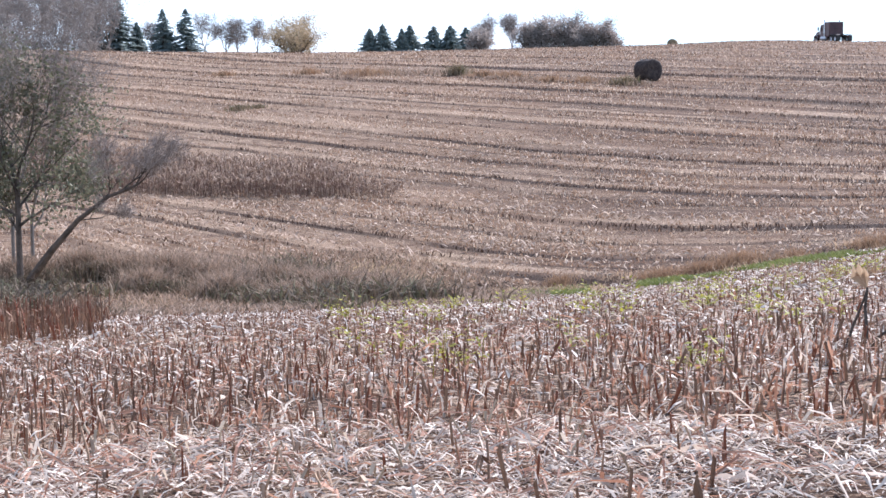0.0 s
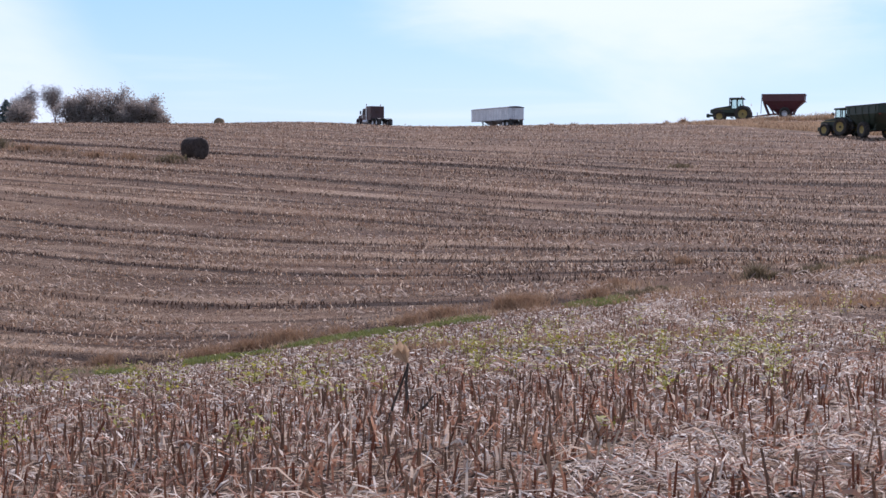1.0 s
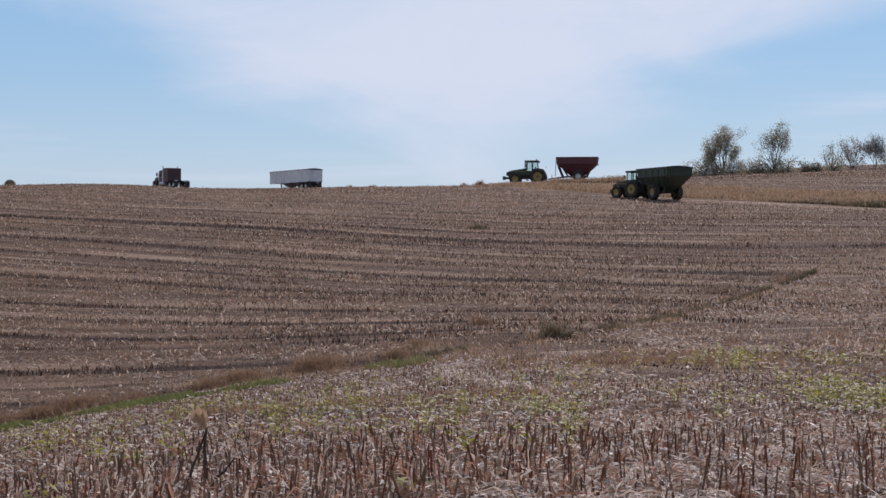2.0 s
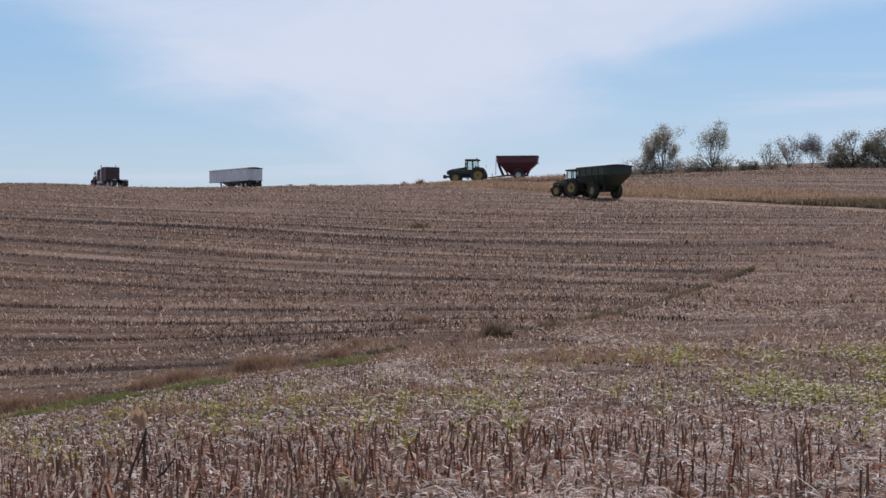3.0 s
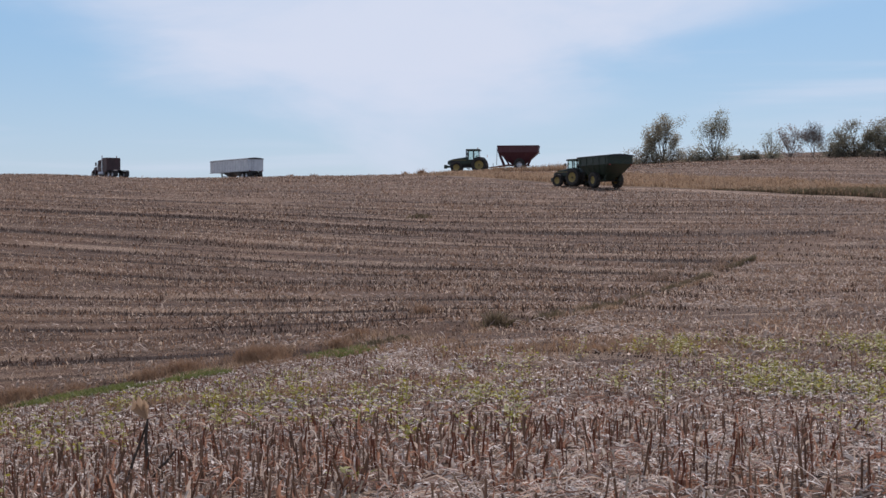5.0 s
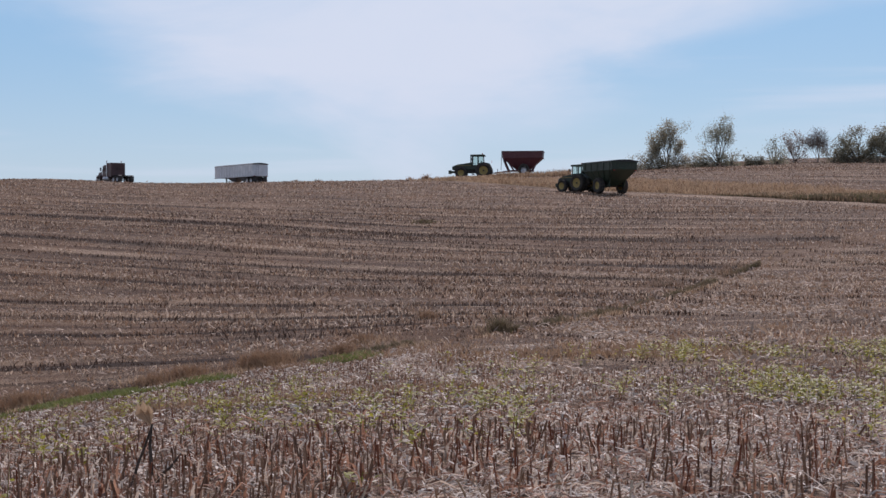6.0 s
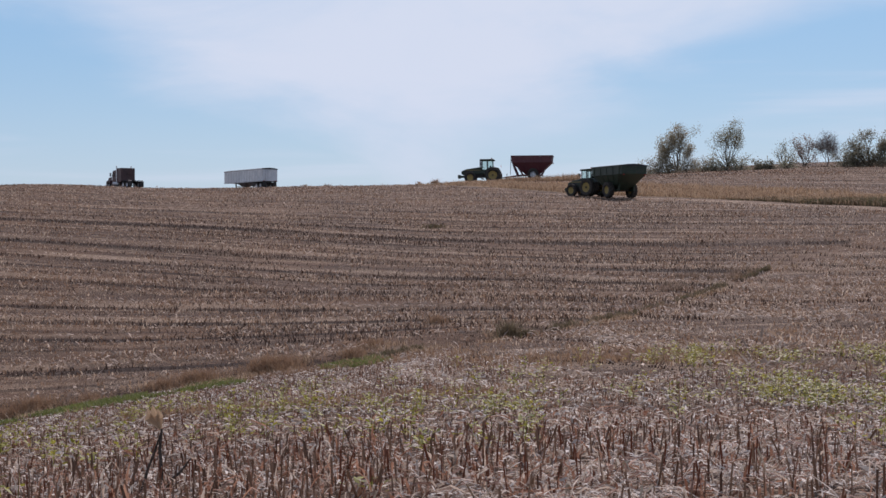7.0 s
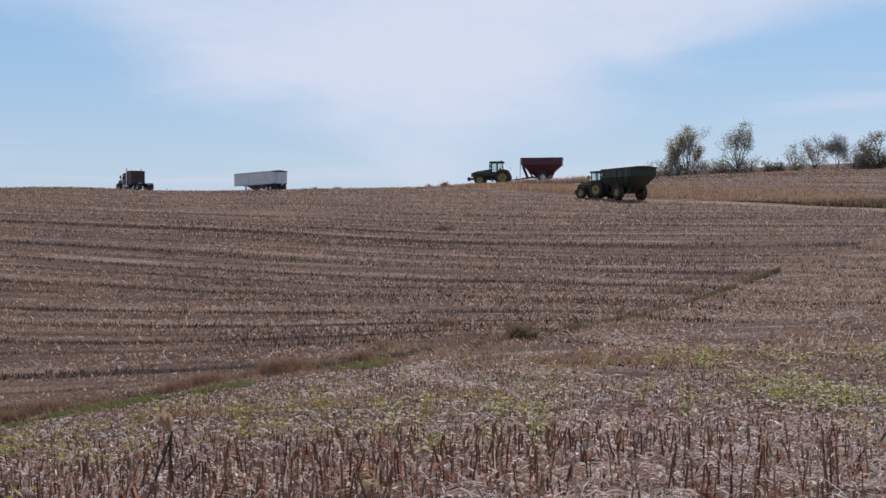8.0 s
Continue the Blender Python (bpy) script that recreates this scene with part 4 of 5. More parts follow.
for k, (az, h, m) in enumerate(((6.3, 1.6, M_SILVER), (6.8, 2.4, M_BROWN), (7.1, 3.0, M_BROWN), (7.5, 2.6, M_BROWN), (8.1, 2.8, M_BROWN), (8.65, 2.4, M_BROWN), (9.0, 1.8, M_SILVER), (9.5, 2.6, M_SILVER), (10.0, 2.0, M_SILVER), (11.6, 2.0, M_SILVER), (14.0, 2.6, M_LEAF), (15.2, 3.0, M_LEAF), (10.6, 1.6, M_LEAF), (11.0, 1.3, M_LEAF), (13.55, 2.4, M_LEAF), (16.4, 4.5, M_LEAF))):
    tree(az, 262, h, "bush", "low leafy bush along the skyline fence row", m, 6, 0.3, 0.13, 0.05, 3, 0.8, 50 + k, group="bushes on the hill", stem=0.08, crowns=3, width=h * 1.5)
# left-hand skyline: spruces, bare trees, willow, grove
for k, (az, r, h, w) in enumerate(((-38.0, 262, 9.0, 4.6), (-37.15, 262, 9.2, 6.4), (-36.5, 264, 5.4, 3.6), (-35.6, 258, 7.2, 4.6), (-34.8, 258, 7.4, 4.9), (-28.3, 262, 4.4, 3.6), (-27.83, 262, 5.2, 4.0),
                                  (-27.15, 262, 4.4, 3.6), (-26.85, 263, 5.0, 4.6), (-26.0, 262, 4.8, 4.0), (-25.4, 262, 4.8, 4.6), (-24.85, 264, 4.4, 4.4))):
    spruce(az, r, h, w, 70 + k)
for k, (az, h) in enumerate(((-34.15, 7.4), (-33.4, 6.0), (-33.0, 6.4), (-32.3, 6.4), (-24.1, 6.4), (-23.2, 6.6), (-24.7, 4.4), (-36.0, 5.5))):
    twiggy(az, 268, h, "bare_tree", "bare grey tree on the skyline", 90 + k, 0.13, width=h * 0.7)
tree(-30.95, 262, 6.2, "willow_tree", "golden willow with a broad drooping crown", M_GOLD, 34, 0.7, 0.13, 0.2, 4, 0.6, 41, crowns=5, stem=0.04, width=14.0, rise=0.12)
for k, (az, h) in enumerate(((-24.4, 3.4), (-22.6, 4.2), (-22.0, 5.2), (-21.35, 5.9), (-20.8, 4.6), (-20.2, 4.5), (-19.75, 3.4), (-22.3, 3.6), (-21.0, 3.6))):
    tree(az, 258, h, "tree", "grey-brown leafy tree in a dense grove behind the hill", M_GROVE, 17, 0.40, 0.13, 0.2, 4, 0.6, 120 + k, group="grove behind the hill", stem=0.05, crowns=4, width=h * 1.2, rise=0.1)
for k in range(34):
    twiggy(-45 + k * 0.235, 248 + 5 * (k * 3 % 5), 9.0 + (k * 7 % 5), "bare_tree", "tall bare tree in a grey leafless wood", 140 + k, 0.2, "leafless wood on the hill", M_WOOD, depth=4, stem=0.1, width=6.0, brushy=12)
for k in range(9):
    tree(-44.5 + k * 0.75, 247, 4.6 + k % 3, "bush", "grey-brown brush at the foot of the leafless wood", M_GROVE, 22, 0.5, 0.12, 0.07, 3, 0.8, 300 + k, bark=M_TWIG, group="brush under the wood", stem=0.08, crowns=3, width=6.0)
# by the hollow
tree(-40.75, 58, 8.4, "tree", "thin dark tree with dense olive leaves beside the hollow", M_SHADY, 6, 0.25, 0.075, 0.08, 5, 0.62, 201, stem=0.40, crowns=4, group="trees by the hollow", width=6.4)
tree(-42.2, 60, 9.0, "tree", "thin dark tree with dense olive leaves beside the hollow", M_SHADY, 6, 0.25, 0.075, 0.1, 5, 0.62, 207, stem=0.36, crowns=4, group="trees by the hollow", width=6.4)
for k, (az, h) in enumerate(((-41.6, 12.0), (-40.95, 11.5), (-40.3, 10.5))):
    twiggy(az, 59 + k, h, "bare_tree", "bare young tree with upright twigs beside the hollow", 220 + k, 0.07, "trees by the hollow", M_WOOD, brushy=7)


def leaning_tree(az, r):
    rnd = random.Random(230)
    x, y, z = spot(az, r)
    root = tagged(new("leaning_tree"), "bare dark tree leaning far over the hollow", "tree", "trees by the hollow")
    root.location = (x, y, z - 0.05)
    wood, tips = Pile(), []
    line = [(0, 0, -0.3), (0.4, 0, 0.5), (1.45, -0.1, 1.55), (2.6, -0.1, 2.6), (3.8, 0, 3.4), (4.9, 0.1, 3.8)]
    wood.tube(line, [0.19, 0.16, 0.12, 0.085, 0.06, 0.042], 8)
    for at, way, size in (((4.9, 0.1, 3.8), (1, 0.1, 0.35), 0.9), ((4.9, 0.1, 3.8), (0.7, -0.2, 0.9), 0.9), ((3.8, 0, 3.4), (0.9, 0.3, 0.25), 0.9), ((3.8, 0, 3.4), (0.6, -0.3, 1.0), 0.9), ((2.6, -0.1, 2.6), (0.9, 0.2, 0.15), 0.8), ((3.2, 0, 3.0), (1.0, 0.1, 0.6), 1.1), ((4.35, 0.05, 3.6), (0.8, 0.2, 0.8), 1.0)):
        branches(tips, wood, at, way, size, 0.032, 4, rnd, 0.5, 0.3)
    part("trunk", wood, M_BARK, root)
    fine = Pile()
    for tip, _ in tips:
        for k in range(3):
            e = Vector(tip) + Vector((rnd.gauss(0.15, 0.15), rnd.gauss(0, 0.15), rnd.gauss(0.12, 0.15)))
            fine.tube([tuple(tip), tuple(e)], [0.006, 0.003], 3, False)
    tagged(part("brushwood", fine, M_TWIG, root), kind="stuff")


leaning_tree(-40.7, 57)

# ---------------------------------------------------------------- vehicles
def paint(name, a, b, rough=0.45, metal=0.0, dirt=(0.20, 0.15, 0.11), dirty=0.35):
    """Worn machine paint with field dust over it; on the rims it also stands for shade."""
    m = bpy.data.materials.new(name)
    m.use_nodes = True
    g = Graph(m.node_tree)
    b0 = m.node_tree.nodes["Principled BSDF"]
    co = m.node_tree.nodes.new("ShaderNodeTexCoord").outputs["Object"]
    n1, n2 = g.noise(co, 1.2), g.noise(co, 9.0, 6.0, 0.65)
    col = g.mix(g.ramp(n1, 0.3, 0.7), a, b)
    dust = g.math("MULTIPLY", g.ramp(n2, 0.42, 0.7), dirty)
    g.link(g.mix(dust, col, dirt), b0.inputs["Base Color"])
    g.link(g.ramp(n2, 0.35, 0.7, rough, min(1, rough + 0.35)), b0.inputs["Roughness"])
    b0.inputs["Metallic"].default_value = metal
    return m


P_MAROON = paint("maroon_paint", (0.045, 0.010, 0.012), (0.07, 0.018, 0.018), 0.3)
P_RED = paint("red_cart_paint", (0.075, 0.010, 0.020), (0.10, 0.018, 0.028), 0.4)
P_GREEN = paint("dark_green_paint", (0.007, 0.024, 0.015), (0.012, 0.038, 0.022), 0.4)
# dusty yellow, darkened further to paint in the shade on the backlit rims
P_YELLOW = paint("shade_dulled_yellow_paint", (0.30, 0.22, 0.06), (0.40, 0.30, 0.08), 0.7, dirty=0.85)
P_WHITE = paint("white_trailer_paint", (0.66, 0.67, 0.68), (0.80, 0.80, 0.80), 0.4, dirty=0.25)
P_TARP = paint("black_tarp", (0.014, 0.014, 0.018), (0.035, 0.034, 0.04), 0.75)
P_BLACK = paint("black_steel", (0.012, 0.012, 0.013), (0.03, 0.029, 0.028), 0.6)
P_TYRE = paint("tyre_rubber", (0.012, 0.012, 0.012), (0.03, 0.028, 0.026), 0.85, dirty=0.45)
P_CHROME = paint("dull_chrome", (0.5, 0.5, 0.5), (0.7, 0.7, 0.7), 0.25, 1.0, dirty=0.2)
P_ALLOY = paint("bare_aluminium", (0.45, 0.46, 0.48), (0.6, 0.6, 0.62), 0.4, 0.8, dirty=0.25)
P_LAMP = paint("lamp_lens", (0.55, 0.55, 0.5), (0.7, 0.7, 0.65), 0.15, dirty=0.1)
P_REDLAMP = paint("red_lamp_lens", (0.25, 0.012, 0.01), (0.3, 0.02, 0.015), 0.2, dirty=0.1)
P_SIGN = paint("orange_triangle", (0.65, 0.12, 0.01), (0.7, 0.16, 0.02), 0.5, dirty=0.1)

GLASS = bpy.data.materials.new("window_glass")
GLASS.use_nodes = True
_b = GLASS.node_tree.nodes["Principled BSDF"]
_b.inputs["Base Color"].default_value = (0.75, 0.82, 0.80, 1)
_b.inputs["Roughness"].default_value = 0.03
_b.inputs["Transmission Weight"].default_value = 1.0
_b.inputs["IOR"].default_value = 1.05


def box(x0, x1, y0, y1, z0, z1, bevel=0.03):
    bm = bmesh.new()
    bmesh.ops.create_cube(bm, size=1)
    bmesh.ops.scale(bm, vec=(x1 - x0, y1 - y0, z1 - z0), verts=bm.verts)
    bmesh.ops.translate(bm, vec=((x0 + x1) / 2, (y0 + y1) / 2, (z0 + z1) / 2), verts=bm.verts)
    if bevel:
        bmesh.ops.bevel(bm, geom=bm.edges[:], offset=bevel, segments=2, affect="EDGES", profile=0.6)
    return bm


def prism(profile, y0, y1, bevel=0.03):
    """A side outline in x and z, drawn out across the width."""
    bm = bmesh.new()
    a = [bm.verts.new((x, y0, z)) for x, z in profile]
    b = [bm.verts.new((x, y1, z)) for x, z in profile]
    n = len(a)
    bm.faces.new(a)
    bm.faces.new(b[::-1])
    for i in range(n):
        bm.faces.new((a[i], b[i], b[(i + 1) % n], a[(i + 1) % n]))
    bmesh.ops.recalc_face_normals(bm, faces=bm.faces)
    if bevel:
        bmesh.ops.bevel(bm, geom=bm.edges[:], offset=bevel, segments=2, affect="EDGES", profile=0.6)
    return bm


def loft(*sections):
    """Rectangular sections (x0, x1, y0, y1, z) joined from one to the next, closed at the ends."""
    bm = bmesh.new()
    rings = [[bm.verts.new(c) for c in ((x0, y0, z), (x1, y0, z), (x1, y1, z), (x0, y1, z))] for x0, x1, y0, y1, z in sections]
    for p, q in zip(rings, rings[1:]):
        for i in range(4):
            bm.faces.new((p[i], p[(i + 1) % 4], q[(i + 1) % 4], q[i]))
    bm.faces.new(rings[0][::-1])
    bm.faces.new(rings[-1])
    return bm


def pipe(points, radius, sides=8):
    p = Pile()
    p.tube(points, [radius] * len(points), sides)
    return p


def lathe(profile, centre, segments=28):
    """Radius and y pairs turned about a y axis through centre."""
    p, verts, faces = Pile(), [], []
    for k in range(segments):
        a = 2 * math.pi * k / segments
        verts += [(centre[0] + r * math.cos(a), centre[1] + y, centre[2] + r * math.sin(a)) for r, y in profile]
    n = len(profile)
    for k in range(segments):
        j = (k + 1) % segments
        for i in range(n - 1):
            faces.append((k * n + i, k * n + i + 1, j * n + i + 1, j * n + i))
    p.add(verts, faces)
    return p


def wheel(parent, x, y, r, w, rim, rim_size=0.58, lugs=0):
    h = w / 2
    t = lathe([(r * rim_size, -h * 0.8), (r * 0.84, -h), (r * 0.96, -h * 0.92), (r, -h * 0.6), (r, h * 0.6), (r * 0.96, h * 0.92), (r * 0.84, h), (r * rim_size, h * 0.8), (r * rim_size, -h * 0.8)], (x, y, r))
    for k in range(lugs):
        for s in (-1, 1):
            a = 2 * math.pi * (k + (0.5 if s > 0 else 0)) / lugs
            q = [(r * 0.97, 0.0, a), (r * 0.97, s * h * 0.95, a + 0.16), (r * 0.97, s * h * 0.95, a + 0.24), (r * 0.97, 0.0, a + 0.08)]
            lo = [(x + rr * math.cos(b), y + yy, r + rr * math.sin(b)) for rr, yy, b in q]
            hi = [(x + (rr + r * 0.06) * math.cos(b), y + yy, r + (rr + r * 0.06) * math.sin(b)) for rr, yy, b in q]
            t.add(lo + hi, [(4, 5, 6, 7), (0, 1, 5, 4), (1, 2, 6, 5), (2, 3, 7, 6), (3, 0, 4, 7)])
    tyre = part("wheel", t, P_TYRE, parent, flat=False)
    rr = r * rim_size
    part("rim", lathe([(0.0, h * 0.35), (rr * 0.3, h * 0.4), (rr * 0.75, h * 0.2), (rr * 0.95, h * 0.75), (rr * 1.0, h * 0.78), (rr, -h * 0.78), (rr * 0.95, -h * 0.75), (rr * 0.75, -h * 0.2), (rr * 0.3, -h * 0.4), (0.0, -h * 0.35)], (x, y, r), 20), rim, tyre, flat=False)
    return tyre


def stand(name, az, r, heading, label, category, group="", lift=0.0):
    """An Empty on the ground; heading: degrees by which it points away from square left."""
    x, y, z = spot(az, r)
    ob = tagged(new(name), label, category, group)
    ob.matrix_world = pose(x, y, z + lift, 0, 0, 180 - heading - az)
    return ob


def semi_truck(az, r, heading):
    t = stand("semi_truck", az, r, heading, "dark maroon semi truck with a sleeper cab and no trailer", "truck")
    for s in (-1, 1):
        part("frame_rail", box(-4.3, 2.7, s * 0.45 - 0.06, s * 0.45 + 0.06, 0.72, 0.98, 0.015), P_BLACK, t)
    part("hood", prism([(1.25, 0.85), (3.05, 0.85), (3.12, 1.55), (2.9, 1.72), (1.25, 1.92)], -0.82, 0.82, 0.07), P_MAROON, t)
    grille = part("grille", box(3.09, 3.16, -0.55, 0.55, 0.85, 1.6, 0.02), P_CHROME, t)
    for k in range(7):
        part("grille_bar", box(3.155, 3.175, -0.5, 0.5, 0.92 + k * 0.09, 0.955 + k * 0.09, 0), P_BLACK, grille)
    part("bumper", box(3.1, 3.3, -1.15, 1.15, 0.42, 0.78, 0.05), P_CHROME, t)
    for s in (-1, 1):
        part("headlight", box(3.0, 3.14, s * 0.95 - 0.17, s * 0.95 + 0.17, 0.98, 1.2, 0.03), P_LAMP, t)
        part("front_fender", prism([(1.55, 0.75), (1.7, 1.15), (2.1, 1.32), (2.55, 1.3), (2.95, 1.1), (3.05, 0.8), (2.85, 0.8), (2.7, 1.02), (2.2, 1.15), (1.85, 1.0), (1.7, 0.75)], s * 0.98 - 0.24, s * 0.98 + 0.24, 0.03), P_MAROON, t)
        part("fuel_tank", lathe([(0.0, -0.75), (0.3, -0.72), (0.33, -0.66), (0.33, 0.66), (0.3, 0.72), (0.0, 0.75)], (0, 0, 0)), P_ALLOY, t, "round aluminium fuel tank", False).matrix_local = pose(0.1, s * 0.95, 0.72, 0, 0, 90)
        stack = part("exhaust_stack", pipe([(-0.42, s * 1.17, 0.9), (-0.42, s * 1.17, 3.2), (-0.5, s * 1.17, 3.38)], 0.075), P_CHROME, t, "upright chrome exhaust stack")
        part("heat_shield", pipe([(-0.42, s * 1.17, 1.5), (-0.42, s * 1.17, 2.4)], 0.11), P_CHROME, stack)
        mirror = part("mirror", box(1.25, 1.33, s * 1.33 - 0.12, s * 1.33 + 0.12, 1.85, 2.4, 0.02), P_CHROME, t)
        part("mirror_arm", pipe([(1.25, s * 1.08, 2.3), (1.28, s * 1.3, 2.3)], 0.02, 6), P_BLACK, mirror)
        part("intake", pipe([(1.15, s * 1.02, 1.3), (1.15, s * 1.02, 2.15)], 0.14, 10), P_CHROME, t, "chrome air cleaner")
        part("mud_flap", box(-4.5, -4.46, s * 0.9 - 0.3, s * 0.9 + 0.3, 0.2, 0.95, 0.008), P_BLACK, t)
        part("tail_light", box(-4.37, -4.31, s * 0.75 - 0.12, s * 0.75 + 0.12, 0.74, 0.86, 0.01), P_REDLAMP, t)
    cab = part("cab", prism([(-0.35, 0.85), (1.3, 0.85), (1.3, 1.9), (0.98, 2.62), (0.8, 2.74), (-0.35, 2.74)], -1.08, 1.08, 0.06), P_MAROON, t)
    part("windshield", prism([(1.325, 1.93), (1.35, 1.95), (1.06, 2.58), (1.035, 2.56)], -0.95, 0.95, 0.004), GLASS, cab)
    part("visor", prism([(1.02, 2.56), (1.42, 2.5), (1.42, 2.54), (1.0, 2.66)], -1.0, 1.0, 0.01), P_MAROON, cab)
    for s in (-1, 1):
        door = part("door", box(0.02, 1.05, s * 1.085 - 0.015, s * 1.085 + 0.015, 0.95, 2.5, 0.01), P_MAROON, cab)
        part("door_window", box(0.12, 0.98, s * 1.103 - 0.006, s * 1.103 + 0.006, 1.85, 2.42, 0.003), GLASS, cab)
        part("door_handle", box(0.1, 0.28, s * 1.11 - 0.015, s * 1.11 + 0.015, 1.62, 1.67, 0.005), P_CHROME, cab)
        part("step", box(0.2, 0.9, s * 1.1 - 0.13, s * 1.1 + 0.1, 0.5, 0.56, 0.01), P_ALLOY, t)
    sleeper = part("sleeper", box(-1.85, -0.33, -1.12, 1.12, 0.9, 3.02, 0.09), P_MAROON, t)
    part("sleeper_window", box(-1.3, -0.8, -1.132, -1.112, 1.9, 2.3, 0.004), GLASS, sleeper)
    part("back_window", box(-1.862, -1.845, -0.35, 0.35, 1.95, 2.3, 0.003), GLASS, sleeper)
    for k in range(5):
        part("roof_light", box(0.5, 0.62, -0.8 + k * 0.4 - 0.06, -0.8 + k * 0.4 + 0.06, 2.73, 2.8, 0.015), P_SIGN, cab)
    part("deck_plate", box(-2.6, -1.9, -0.45, 0.45, 0.985, 1.02, 0.005), P_ALLOY, t)
    part("fifth_wheel", lathe([(0.0, -0.05), (0.48, -0.05), (0.5, 0.0), (0.48, 0.05), (0.0, 0.05)], (0, 0, 0)), P_BLACK, t).matrix_local = pose(-3.25, 0, 1.1, 90, 0, 0)
    for s in (-1, 1):
        wheel(t, 2.3, s * 1.0, 0.5, 0.28, P_ALLOY)
        for x in (-2.6, -3.85):
            wheel(t, x, s * 0.78, 0.5, 0.27, P_ALLOY)
            wheel(t, x, s * 1.08, 0.5, 0.27, P_ALLOY)
        part("rear_fender", prism([(-4.4, 0.98), (-4.25, 1.08), (-2.2, 1.08), (-2.05, 0.98), (-2.05, 1.02), (-2.2, 1.12), (-4.25, 1.12), (-4.4, 1.02)], s * 0.93 - 0.28, s * 0.93 + 0.28, 0), P_BLACK, t)
    return t


def hopper_trailer(az, r, heading):
    t = stand("grain_trailer", az, r, heading, "white hopper-bottom grain trailer with a black roll tarp", "trailer")
    body = part("body", loft((-6.0, 6.0, -1.28, 1.28, 1.15), (-6.0, 6.0, -1.3, 1.3, 2.95)), P_WHITE, t)
    for k in range(15):
        x = -5.8 + k * 0.83
        for s in (-1, 1):
            part("side_rib", box(x - 0.03, x + 0.03, s * 1.3 - 0.03, s * 1.3 + 0.03, 1.17, 2.93, 0.006), P_WHITE, body)
    for s in (-1, 1):
        part("top_rail", box(-6.03, 6.03, s * 1.32 - 0.05, s * 1.32 + 0.05, 2.86, 2.98, 0.015), P_ALLOY, body)
        part("bottom_rail", box(-6.03, 6.03, s * 1.29 - 0.05, s * 1.29 + 0.05, 1.08, 1.2, 0.015), P_ALLOY, body)
        part("landing_leg", box(3.0, 3.14, s * 0.8 - 0.07, s * 0.8 + 0.07, 0.06, 1.1, 0.01), P_BLACK, t)
        part("landing_foot", box(2.92, 3.22, s * 0.8 - 0.14, s * 0.8 + 0.14, 0.0, 0.06, 0.01), P_BLACK, t)
        part("leg_brace", pipe([(3.05, s * 0.8, 0.5), (3.9, s * 0.6, 1.1)], 0.03, 6), P_BLACK, t)
    part("leg_crossbar", pipe([(3.07, -0.8, 0.6), (3.07, 0.8, 0.6)], 0.035, 6), P_BLACK, t)
    tarp = bmesh.new()
    prof = [(-1.36, 2.9), (-1.34, 2.99), (-0.8, 3.1), (0.0, 3.15), (0.8, 3.1), (1.34, 2.99), (1.36, 2.9)]
    rings = [[tarp.verts.new((x, y, z + (0.03 if k % 2 else 0.0) * (1 - abs(y) / 1.4))) for y, z in prof] for k, x in enumerate(np.linspace(-6.05, 6.05, 17))]
    for p, q in zip(rings, rings[1:]):
        for i in range(6):
            tarp.faces.new((p[i], p[i + 1], q[i + 1], q[i]))
    for ring in (rings[0], rings[-1]):
        tarp.faces.new(ring)
    part("tarp", tarp, P_TARP, t, "black roll tarp over the top")
    for x in (1.2, -1.9):
        hop = part("hopper", loft((x - 0.35, x + 0.35, -0.35, 0.35, 0.42), (x - 1.4, x + 1.4, -1.15, 1.15, 1.12)), P_ALLOY, t)
        part("hopper_gate", box(x - 0.4, x + 0.4, -0.4, 0.4, 0.36, 0.43, 0.01), P_BLACK, hop)
    part("suspension", box(-5.6, -3.3, -0.55, 0.55, 0.75, 1.1, 0.03), P_BLACK, t)
    for s in (-1, 1):
        for x in (-3.9, -5.15):
            wheel(t, x, s * 0.75, 0.5, 0.26, P_ALLOY)
            wheel(t, x, s * 1.05, 0.5, 0.26, P_ALLOY)
        part("mud_flap", box(-5.92, -5.88, s * 0.9 - 0.3, s * 0.9 + 0.3, 0.2, 1.1, 0.008), P_BLACK, t)
        part("tail_light", box(-6.06, -6.0, s * 1.05 - 0.1, s * 1.05 + 0.1, 1.1, 1.2, 0.01), P_REDLAMP, body)
        part("ladder_rail", pipe([(-6.12, s * 0.2 + 0.6, 1.1), (-6.12, s * 0.2 + 0.6, 2.95)], 0.02, 6), P_ALLOY, body)
    for k in range(6):
        part("ladder_rung", pipe([(-6.12, 0.4, 1.25 + k * 0.3), (-6.12, 0.8, 1.25 + k * 0.3)], 0.016, 6), P_ALLOY, body)
    part("rear_bumper", box(-6.05, -5.9, -1.2, 1.2, 0.45, 0.57, 0.02), P_BLACK, t)
    return t


